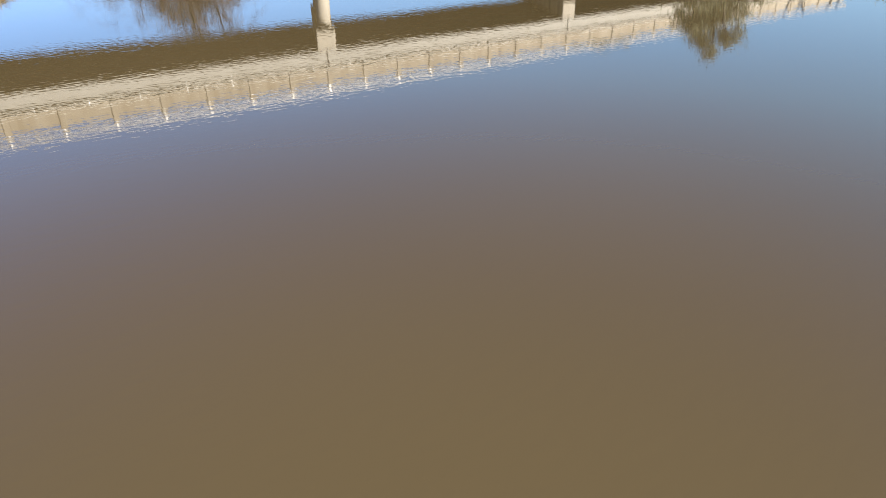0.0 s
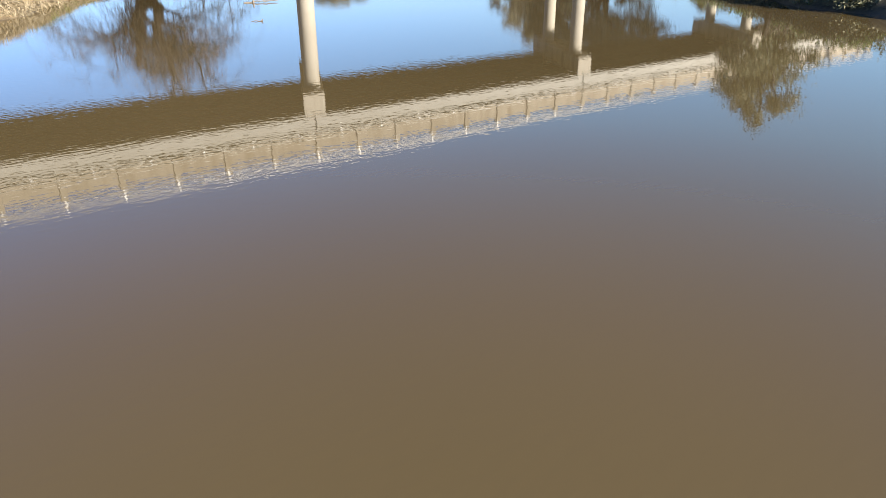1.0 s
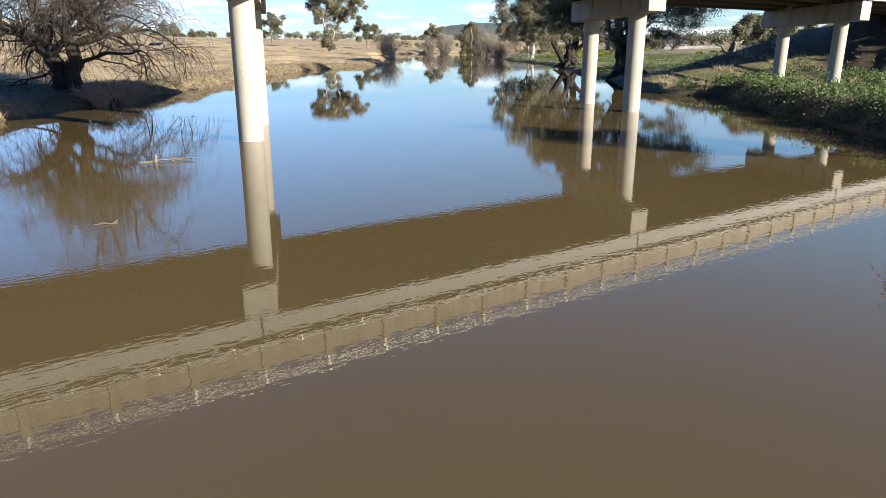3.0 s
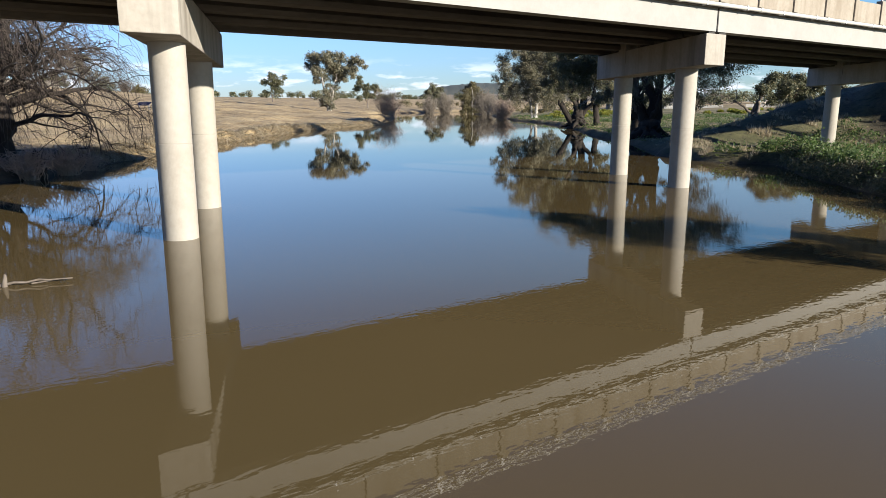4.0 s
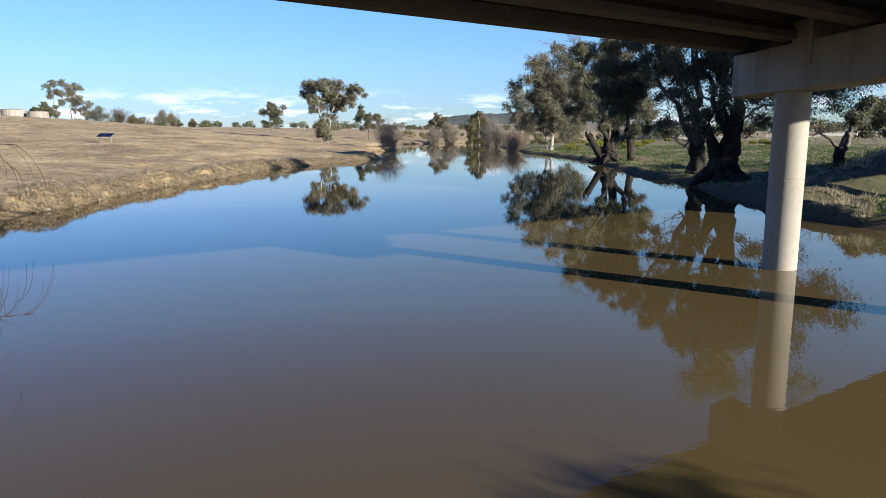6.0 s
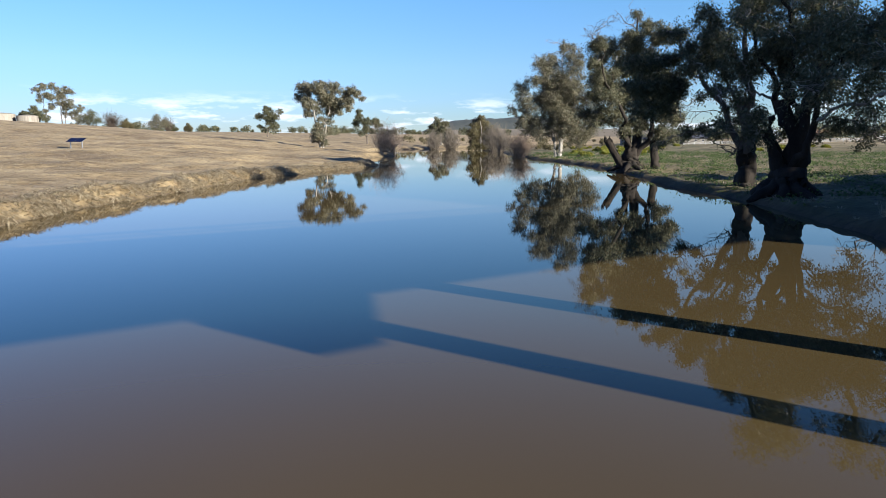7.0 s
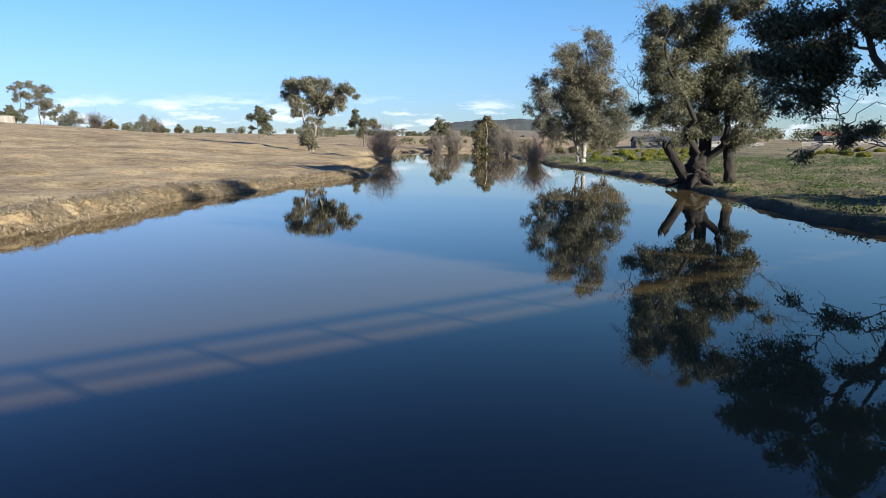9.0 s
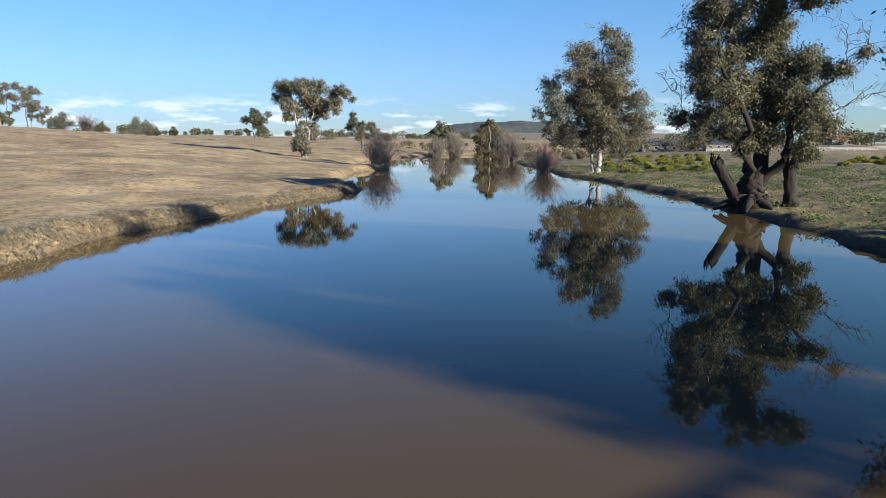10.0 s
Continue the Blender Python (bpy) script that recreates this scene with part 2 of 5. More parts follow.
gl.new(g_map.outputs[0], g_mid.inputs["Vector"])
gl.new(g_pos.outputs["Object"], g_fine.inputs["Vector"])
g_dry_mix = add(gn, "ShaderNodeMix", Factor=0.5)
gl.new(g_big.outputs["Fac"], g_dry_mix.inputs["A"])
gl.new(g_mid.outputs["Fac"], g_dry_mix.inputs["B"])
g_dry = ramp(gn, ((0.38, (0.160, 0.113, 0.060)), (0.45, (0.245, 0.178, 0.094)), (0.52, (0.357, 0.270, 0.148)), (0.61, (0.449, 0.356, 0.206))))
gl.new(g_dry_mix.outputs["Result"], g_dry.inputs["Fac"])
g_grn = ramp(gn, ((0.30, (0.041, 0.046, 0.015)), (0.46, (0.074, 0.078, 0.026)), (0.56, (0.115, 0.107, 0.045)), (0.70, (0.165, 0.141, 0.076))))
gl.new(g_dry_mix.outputs["Result"], g_grn.inputs["Fac"])
g_mud_shade = ramp(gn, ((0.3, (0.021, 0.015, 0.011)), (0.7, (0.058, 0.043, 0.029))))
gl.new(g_mid.outputs["Fac"], g_mud_shade.inputs["Fac"])
at_green, at_mud_shade = add(gn, "ShaderNodeAttribute"), add(gn, "ShaderNodeAttribute")
at_green.attribute_name, at_mud_shade.attribute_name = "green", "mud_shade"
g_col = mixed(gn, gl, "MIX", at_green.outputs["Fac"], g_dry.outputs["Color"], g_grn.outputs["Color"])
g_col = mixed(gn, gl, "MIX", at_mud_shade.outputs["Fac"], g_col, g_mud_shade.outputs["Color"])
g_speck = ramp(gn, ((0.37, (0.22, 0.21, 0.19)), (0.46, (0.86, 0.85, 0.83)), (0.62, (1.28, 1.27, 1.24))))
gl.new(g_fine.outputs["Fac"], g_speck.inputs["Fac"])
g_col = mixed(gn, gl, "MULTIPLY", 0.9, g_col, g_speck.outputs["Color"])
gl.new(g_col, gb.inputs["Base Color"])
gb.inputs["Roughness"].default_value = 0.95
g_bump = add(gn, "ShaderNodeBump", Strength=0.9, Distance=0.10)
gl.new(g_fine.outputs["Fac"], g_bump.inputs["Height"])
gl.new(g_bump.outputs[0], gb.inputs["Normal"])

HILL = surface("wooded_hill", ((0.3, (0.036, 0.049, 0.049)), (0.5, (0.055, 0.068, 0.065)), (0.7, (0.090, 0.093, 0.081))), 0.012, 1.0, 0.0, 8)
# the blue of the air's haze is painted into the farthest hills
HILL_FAR = surface("hazy_distant_hills", ((0.3, (0.097, 0.123, 0.155)), (0.7, (0.142, 0.168, 0.201))), 0.01, 1.0, 0.0, 6)
HILL_BARE = surface("dry_hillside", ((0.3, (0.129, 0.103, 0.071)), (0.5, (0.187, 0.155, 0.110)), (0.7, (0.103, 0.103, 0.071))), 0.02, 1.0, 0.0, 7)
WHITE = surface("white_paint", ((0.3, (0.452, 0.452, 0.439)), (0.7, (0.530, 0.530, 0.517))), 2, 0.6, 0.05)
ROOF = surface("grey_sheet_roof", ((0.3, (0.052, 0.055, 0.062)), (0.7, (0.081, 0.084, 0.090))), 1, 0.5, 0.1)
ROOF_RED = surface("red_tile_roof", ((0.3, (0.142, 0.049, 0.029)), (0.7, (0.220, 0.084, 0.052))), 1, 0.8, 0.2)
WALL = surface("cream_wall", ((0.3, (0.156, 0.142, 0.122)), (0.7, (0.204, 0.190, 0.166))), 1, 0.85, 0.1)
GLASS = surface("dark_glass", ((0.3, (0.013, 0.016, 0.019)), (0.7, (0.023, 0.026, 0.033))), 1, 0.08, 0.0)
PANEL = surface("solar_cells", ((0.3, (0.007, 0.009, 0.023)), (0.7, (0.014, 0.019, 0.042))), 3, 0.15, 0.0)
TANK = surface("tank_concrete", ((0.3, (0.220, 0.201, 0.168)), (0.7, (0.336, 0.310, 0.271))), 0.8, 0.9, 0.2, streak=(0.168, 0.149, 0.123))

# ---------------- building helpers ----------------
FWD, RIGHT = Vector((0.5615, 0.8275)), Vector((0.8275, -0.5615))


def mesh_of(name, verts, quads, mat=None, smooth=False, tris=None):
    """A mesh from arrays of points, quads and triangles."""
    me = bpy.data.meshes.new(name)
    verts = np.asarray(verts, dtype=np.float32).reshape(-1, 3)
    quads = np.asarray(quads if quads is not None else np.zeros((0, 4)), dtype=np.int32).reshape(-1, 4)
    tris = np.asarray(tris if tris is not None else np.zeros((0, 3)), dtype=np.int32).reshape(-1, 3)
    me.vertices.add(len(verts))
    me.vertices.foreach_set("co", verts.ravel())
    loops = np.concatenate([quads.ravel(), tris.ravel()])
    me.loops.add(len(loops))
    me.loops.foreach_set("vertex_index", loops)
    starts = np.concatenate([np.arange(len(quads)) * 4, len(quads) * 4 + np.arange(len(tris)) * 3]).astype(np.int32)
    me.polygons.add(len(starts))
    me.polygons.foreach_set("loop_start", starts)
    me.update(calc_edges=True)
    if smooth:
        me.polygons.foreach_set("use_smooth", np.ones(len(starts), dtype=bool))
    if mat:
        me.materials.append(mat)
    return me


def put(name, me, parent=None, label="", at=None):
    ob = new(name, me)
    if parent:
        ob.parent = parent
    if at is not None:
        ob.matrix_basis = at
    return tagged(ob, label)


def part(name, bm, mat, parent, label="", at=None, smooth=False):
    me = bpy.data.meshes.new(name)
    bm.to_mesh(me)
    bm.free()
    me.materials.append(mat)
    if smooth:
        me.polygons.foreach_set("use_smooth", np.ones(len(me.polygons), dtype=bool))
    return put(name, me, parent, label, at)


def thing(name, at, label, category, group="", kind=""):
    ob = new(name)
    ob.empty_display_size = 0.2
    ob.matrix_basis = at
    return tagged(ob, label, category, group, kind)


def box(x0, x1, y0, y1, z0, z1, bevel=0.0):
    bm = bmesh.new()
    bmesh.ops.create_cube(bm, size=1)
    bmesh.ops.transform(bm, verts=bm.verts, matrix=Matrix.Translation(((x0 + x1) / 2, (y0 + y1) / 2, (z0 + z1) / 2)) @ Matrix.Diagonal((x1 - x0, y1 - y0, z1 - z0, 1)))
    if bevel:
        bmesh.ops.bevel(bm, geom=bm.edges[:], offset=bevel, segments=2, affect="EDGES", profile=0.5)
    return bm


def profile_x(points, x0, x1):
    """A profile in y and z, drawn out along x."""
    bm = bmesh.new()
    a = [bm.verts.new((x0, y, z)) for y, z in points]
    b = [bm.verts.new((x1, y, z)) for y, z in points]
    n = len(points)
    for i in range(n):
        bm.faces.new((a[i], a[(i + 1) % n], b[(i + 1) % n], b[i]))
    bm.faces.new(a[::-1])
    bm.faces.new(b)
    bmesh.ops.recalc_face_normals(bm, faces=bm.faces[:])
    return bm


def lathe(rings, sides=32):
    """A turned body from (radius, height) rings."""
    bm = bmesh.new()
    loops = [[bm.verts.new((r * math.cos(a * math.tau / sides), r * math.sin(a * math.tau / sides), z)) for a in range(sides)] for r, z in rings]
    for p, q in zip(loops, loops[1:]):
        for i in range(sides):
            bm.faces.new((p[i], p[(i + 1) % sides], q[(i + 1) % sides], q[i]))
    bm.faces.new(loops[0][::-1])
    bm.faces.new(loops[-1])
    return bm


class Tubes:
    """Gathers tapered tubes (limbs, twigs, rails) for one mesh."""

    def __init__(self):
        self.v, self.q, self.n = [], [], 0

    def tube(self, pts, radii, sides=7, wobble=0.0, rng=None, lumps=0.0, roots=0.0):
        pts = np.asarray(pts, dtype=float)
        radii = np.asarray(radii, dtype=float)
        d = np.gradient(pts, axis=0)
        d /= np.linalg.norm(d, axis=1)[:, None] + 1e-9
        ref = np.where(np.abs(d[:, 2:3]) < 0.9, np.array([[0, 0, 1.0]]), np.array([[1.0, 0, 0]]))
        u = np.cross(d, ref)
        u /= np.linalg.norm(u, axis=1)[:, None] + 1e-9
        w = np.cross(d, u)
        a = np.linspace(0, math.tau, sides, endpoint=False)
        r = radii[:, None] * np.ones((1, sides))
        if wobble and rng is not None:
            r = r * (1 + wobble * rng.normal(size=r.shape))
        if lumps:                                    # swellings and furrows that run along the wood
            s_ = np.linspace(0, 1, len(pts))[:, None]
            for k_ in (2, 3, 5, 7):
                p_, q_ = rng.uniform(0, math.tau, 2)
                r = r * (1 + lumps / k_ ** 0.5 * np.sin(k_ * a[None, :] + p_ + 2.5 * np.sin(s_ * (3 + k_) + q_)))
            for k_ in range(5):                      # knots
                c_, b_ = rng.uniform(0.1, 0.95), rng.uniform(0, math.tau)
                r = r * (1 + 2.2 * lumps * np.exp(-((s_ - c_) / 0.07) ** 2) * np.exp(2.5 * (np.cos(a[None, :] - b_) - 1)))
        if roots:                                    # spreading roots at the foot
            h_ = np.clip((pts[:, 2] - pts[0, 2] - 0.2) / max(0.3, 1.6 * radii[0]), 0, 1)[:, None]
            r = r * (1 + roots * (1 - h_) ** 2 * (0.5 + np.sin(5 * a[None, :] + rng.uniform(0, 6)) + 0.5 * np.sin(8 * a[None, :] + rng.uniform(0, 6))))
        ring = pts[:, None, :] + r[:, :, None] * (np.cos(a)[None, :, None] * u[:, None, :] + np.sin(a)[None, :, None] * w[:, None, :])
        k = len(pts)
        idx = self.n + np.arange(k * sides).reshape(k, sides)
        nxt = np.roll(idx, -1, axis=1)
        self.v.append(ring.reshape(-1, 3))
        self.q.append(np.stack([idx[:-1], nxt[:-1], nxt[1:], idx[1:]], axis=-1).reshape(-1, 4))
        self.n += k * sides

    def mesh(self, name, mat, smooth=True):
        return mesh_of(name, np.concatenate(self.v), np.concatenate(self.q), mat, smooth)


def bent(a, b, sag, rng, n=7, jitter=0.06):
    """A limb's line from a to b, which leaves upwards and wanders."""
    a, b = np.asarray(a, float), np.asarray(b, float)
    t = np.linspace(0, 1, n)[:, None]
    length = np.linalg.norm(b - a)
    p = a + (b - a) * t
    p[:, 2] += (sag * length * np.sin(t * math.pi))[:, 0]
    noise_ = rng.normal(size=(n, 3)) * jitter * length
    noise_[0] = noise_[-1] = 0
    return p + noise_ * np.sin(t * math.pi)


def leaf_mesh(name, centres, size, rng, mat, hang=0.6, wide=0.34, outs=None):
    """Many small pointed leaves; hang: how far they droop; outs: the ways that they face, where a clump's skin turns them outwards."""
    n = len(centres)
    d = rng.normal(size=(n, 3))
    d /= np.linalg.norm(d, axis=1)[:, None]
    d[:, 2] = d[:, 2] * (1 - hang) - hang
    d /= np.linalg.norm(d, axis=1)[:, None]
    s = rng.normal(size=(n, 3))
    if outs is not None:
        s = np.cross(d, outs + 0.45 * s)
    s -= (s * d).sum(1)[:, None] * d
    s /= np.linalg.norm(s, axis=1)[:, None] + 1e-9
    ln = size * rng.uniform(0.6, 1.4, n)[:, None]
    wd = ln * wide * rng.uniform(0.7, 1.3, n)[:, None]
    v = np.stack([centres, centres + d * ln * 0.45 + s * wd * 0.5, centres + d * ln, centres + d * ln * 0.45 - s * wd * 0.5], axis=1)
    return mesh_of(name, v.reshape(-1, 3), np.arange(4 * n).reshape(n, 4), mat)

# ---------------- the land and the river ----------------


def spline(points, per=6):
    """A smooth line through its points."""
    p = np.asarray(points, float)
    p = np.vstack([2 * p[0] - p[1], p, 2 * p[-1] - p[-2]])
    out = []
    for i in range(1, len(p) - 2):
        for t in np.linspace(0, 1, per, endpoint=False):
            a, b, c, d = p[i - 1:i + 3]
            out.append(0.5 * (2 * b + (c - a) * t + (2 * a - 5 * b + 4 * c - d) * t * t + (3 * b - a - 3 * c + d) * t ** 3))
    out.append(p[-2])
    return np.array(out)


LEFT = spline([(-60, -160), (-34, -70), (-20, -25), (-13, -5), (-9.3, 3.3), (-7.6, 9.6), (-4.7, 13.6), (-1.2, 17.2), (1.05, 21.1), (3.9, 24.8), (6.2, 28.3), (10.5, 34.6), (15.2, 42.4), (20.6, 49.4), (24.3, 54.2),
               (28, 59.3), (31.6, 63.8), (37.4, 68.6), (42.5, 74), (49, 79.3), (55.8, 85), (58.2, 89.2), (58, 94), (66, 108), (77, 125), (86, 131), (84, 140), (96, 162), (116, 190), (160, 232), (275, 276)])
RIGHT_SHORE = spline([(40, -160), (18, -70), (12, -30), (13.4, -22), (15.0, -17.2), (18.7, -13.2), (22.4, -8.2), (27.4, -1.6), (31.5, 2.2), (33.2, 4.2), (32.3, 7), (34.3, 12), (43.4, 22.4), (46.4, 25.6), (50.2, 31.5), (54, 37.2),
                      (60.4, 44.6), (64.6, 49.8), (68.6, 55.3), (76, 64.8), (83.1, 76), (91.9, 91), (96.5, 101), (110, 120), (124, 142), (146, 172), (158, 196), (200, 222), (285, 248)])


def to_line(x, y, line):
    """The distance of points from a line of short pieces."""
    best = np.full(x.shape, 1e9)
    for (ax, ay), (bx, by) in zip(line, line[1:]):
        dx, dy = bx - ax, by - ay
        t = np.clip(((x - ax) * dx + (y - ay) * dy) / (dx * dx + dy * dy), 0, 1)
        best = np.minimum(best, np.hypot(x - ax - t * dx, y - ay - t * dy))
    return best


def inside(x, y, poly):
    c = np.zeros(x.shape, bool)
    for (ax, ay), (bx, by) in zip(poly, np.roll(poly, -1, axis=0)):
        if ay != by:
            c ^= ((ay > y) != (by > y)) & (x < (bx - ax) * (y - ay) / (by - ay) + ax)
    return c


RIVER = np.vstack([LEFT, RIGHT_SHORE[::-1]])


def waves(x, y, s, seed):
    """Smooth unevenness of about one unit, with hollows about s metres apart."""
    r = np.random.default_rng(seed)
    z = np.zeros(np.shape(x))
    for k in range(7):
        a, f, p = r.uniform(0, math.tau), r.uniform(0.6, 1.7) / s, r.uniform(0, math.tau)
        z = z + np.sin((x * math.cos(a) + y * math.sin(a)) * f * math.tau + p + 1.5 * np.sin((y * math.cos(a) - x * math.sin(a)) * f * 2.3 + p))
    return z / 3.5


def land(x, y):
    """Height of the ground, distance from the water (negative in it), and whether it is the left bank."""
    x, y = np.asarray(x, float), np.asarray(y, float)
    dl, dr = to_line(x, y, LEFT), to_line(x, y, RIGHT_SHORE)
    d = np.minimum(dl, dr)
    wet = inside(x, y, RIVER)
    left = dl < dr
    d = np.where(wet, -d, d) + 0.28 * waves(x, y, 6, 3) * np.exp(-d / 12) + 0.16 * waves(x, y, 1.9, 4) * np.exp(-d / 8)
    d = d - np.where(left, 1.25, 0.4)
    south = 1 / (1 + np.exp(np.clip((y - 8) / 4, -50, 50)))
    s = np.clip(d / np.where(left, 1.4, 0.75 + 0.6 * south), 0, 1)
    step = s * s * (3 - 2 * s)
    hill = 6.5 * np.exp(-((x - 5) / 95) ** 2 - ((y - 330) / 170) ** 2)
    tip = np.exp(-((x - 48) / 16) ** 2 - ((y - 76) / 12) ** 2)
    zl = step * (0.78 - 0.35 * tip + 0.16 * waves(x, y, 9, 5)) + 0.018 * np.clip(d, 0, 300) + hill * np.clip(d / 30, 0, 1)
    zr = step * (0.42 + 0.28 * south + 0.12 * waves(x, y, 8, 6) + 0.09 * waves(x, y, 2.4, 21)) + 0.024 * np.clip(d - 4, 0, 200)
    z = np.where(left, zl, zr) + np.clip(d / 6, 0, 1) * (0.06 * waves(x, y, 11, 7) + 0.025 * waves(x, y, 3.1, 8))
    far = np.hypot(x - 60, y - 60)
    lat = ((x - 60) * RIGHT.x + (y - 60) * RIGHT.y) / (far + 1)
    z = z + np.clip((far - 200) / 800, 0, 1) * 8.0 * np.clip(0.55 - 1.3 * lat, 0.2, 1)
    ex, ey = np.maximum(0, 62.5 - x), np.maximum(0, np.abs(y - 2.8) - 5.4)
    emb = 7.0 - 0.60 * np.hypot(ex, ey) + 0.12 * waves(x, y, 4, 9)
    z = np.where(~left & (d > 0.5), np.maximum(z, np.minimum(emb, 7.0)), z)
    spur = 0.5 + 0.165 * (np.minimum(x, 70) - 36) + 0.08 * waves(x, y, 5, 10) - 0.32 * np.maximum(0, 12.5 - y) - 0.42 * np.maximum(0, y - 14)
    z = np.where(~left & (d > 0), np.maximum(z, np.minimum(spur, z + 0.9 * np.clip(d, 0, 9))), z)
    ex2 = np.maximum(0, x + 43.5)
    emb2 = 7.0 - 0.5 * np.hypot(ex2, ey)
    z = np.where(left & (d > 0.5), np.maximum(z, np.minimum(emb2, 7.0)), z)
    z = np.where(d < 0, -0.06 - np.minimum(1.6, -d * 0.32), np.maximum(z, 0.03 * s))
    return z, d, left


def ground_z(x, y):
    return float(land(np.array([x]), np.array([y]))[0][0])


def stretched(parts):
    """Grid lines: dense where the camera goes, wide apart far off."""
    out = []
    for a, b, n in parts:
        out.append(np.linspace(a, b, n, endpoint=False))
    return np.concatenate(out)


gx = stretched([(-4600, -700, 9), (-700, -120, 20), (-120, -20, 50), (-20, 75, 170), (75, 160, 85), (160, 420, 50), (420, 1000, 20), (1000, 4601, 9)])
gy = stretched([(-4600, -700, 8), (-700, -90, 16), (-90, -22, 34), (-22, 85, 190), (85, 210, 110), (210, 420, 60), (420, 1100, 28), (1100, 4601, 10)])
X, Y = np.meshgrid(gx, gy, indexing="ij")
Z, D, L = land(X.ravel(), Y.ravel())
ni, nj = X.shape
idx = np.arange(ni * nj).reshape(ni, nj)
ground_me = mesh_of("ground", np.stack([X.ravel(), Y.ravel(), Z], 1),
                    np.stack([idx[:-1, :-1], idx[1:, :-1], idx[1:, 1:], idx[:-1, 1:]], -1).reshape(-1, 4), GROUND, True)


def cover(x, y, d, left):
    """How green and how bare the ground is; shade under willow and bridge is painted in with the mud."""
    patch = np.clip(0.5 + 0.55 * waves(x, y, 14, 11) + 0.3 * waves(x, y, 4, 12), 0, 1)
    lush = np.exp(-((x - 44) / 16) ** 2 - ((y - 2) / 12) ** 2)
    green = np.where(left, 0.10 * patch + 0.55 * np.exp(-((x + 11) / 6) ** 2 - ((y - 12) / 9) ** 2) + 0.5 * np.exp(-((x - 44) / 7) ** 2 - ((y - 74) / 3) ** 2),
                     np.clip(0.48 + 0.5 * patch, 0, 1) * np.exp(-np.clip(d - 60, 0, 1e9) / 60) + lush)
    mud_shade = np.exp(-np.clip(d, 0, None) / np.where(left, 0.30, 0.6)) * 0.95
    sand = np.where(~left, np.exp(-((d - 5) / 3.5) ** 2) * np.clip((y - 45) / 12, 0, 1) * np.exp(-((x - 84) / 14) ** 2) * 0.5, 0)
    # the willow's shade, painted on the ground in the mud colour
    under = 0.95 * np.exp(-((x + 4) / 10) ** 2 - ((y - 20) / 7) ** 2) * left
    # bare dirt below the deck, its shade painted in with it
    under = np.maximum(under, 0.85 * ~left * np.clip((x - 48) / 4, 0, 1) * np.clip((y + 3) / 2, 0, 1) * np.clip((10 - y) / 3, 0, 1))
    # bare soil on the spur, darkened to stand for its shade
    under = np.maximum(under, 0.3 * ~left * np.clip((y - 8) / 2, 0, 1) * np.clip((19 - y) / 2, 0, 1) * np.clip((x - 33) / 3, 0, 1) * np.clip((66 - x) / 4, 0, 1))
    return np.clip(green, 0, 1), np.clip(np.maximum(mud_shade, under), 0, 1), sand


green, mud_shade, sand = cover(X.ravel(), Y.ravel(), D, L)
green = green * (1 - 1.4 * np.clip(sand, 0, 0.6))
for key, values in (("green", green), ("mud_shade", mud_shade)):
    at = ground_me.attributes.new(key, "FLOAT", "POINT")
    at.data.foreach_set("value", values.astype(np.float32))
tagged(put("ground", ground_me), "dry pale pasture and greener river bank round the water", "ground", kind="structure")

wx = np.array([-700, -100, -20, 60, 150, 400], float)
WX, WY = np.meshgrid(wx, np.array([-700, -90, 0, 90, 200, 400], float), indexing="ij")
wi = np.arange(36).reshape(6, 6)
tagged(put("water", mesh_of("water", np.stack([WX.ravel(), WY.ravel(), 0 * WX.ravel()], 1),
                            np.stack([wi[:-1, :-1], wi[1:, :-1], wi[1:, 1:], wi[:-1, 1:]], -1).reshape(-1, 4), WATER)),
       "calm brown silty river reflecting the blue sky", "river", kind="structure")

# far hills
def ridge(name, mat, far, px, widths, height, base, label, seed):
    """A long low hill across the view."""
    n, m_ = 90, 8
    lat = np.linspace(px - widths, px + widths, n)
    t = (lat - px) / widths
    r = np.random.default_rng(seed)
    top = height * np.exp(-(t * 1.45) ** 6) * (1 + 0.05 * np.sin(t * 5 + 1) + 0.02 * np.sin(t * 23) + 0.012 * r.normal(size=n))
    v = []
    for j in range(m_):
        s = j / (m_ - 1)
        depth = far + (s - 0.5) * 900
        z = base + top * math.sin(s * math.pi) ** 0.8
        o = np.array([60.0, 60.0])[None, :] + np.array(FWD)[None, :] * depth + np.array(RIGHT)[None, :] * lat[:, None]
        v.append(np.column_stack([o, z]))
    v = np.stack(v, 1).reshape(-1, 3)
    k = np.arange(n * m_).reshape(n, m_)
    return tagged(put(name, mesh_of(name, v, np.stack([k[:-1, :-1], k[1:, :-1], k[1:, 1:], k[:-1, 1:]], -1).reshape(-1, 4), mat, True)), label, "hill", kind="structure")


ridge("backdrop_hill", HILL, 3500, 330, 640, 112, 0, "dark wooded hill on the skyline", 1)
ridge("backdrop_slope", HILL_BARE, 1900, 330, 720, 34, 0, "brown hillside with scattered scrub", 2)
ridge("backdrop_hill", HILL_FAR, 3900, -1500, 900, 30, 0, "distant low hills on the skyline, blue haze in their colour", 3)

# ---------------- the bridge ----------------
SKEW, SPAN, FALL = 0.42, 20.2, -0.027          # the deck falls away to the north
bridge = thing("bridge", pose(0, 0, 0), "pale concrete girder road bridge on round columns over the river", "bridge")


def skewed(bm):
    for v in bm.verts:
        v.co.x += SKEW * v.co.y
        v.co.z += FALL * v.co.y
    return bm


def ground_at_column(x, y):
    return min(-1.2, 0) if land(np.array([x]), np.array([y]))[1][0] < 0.6 else ground_z(x, y) - 0.4


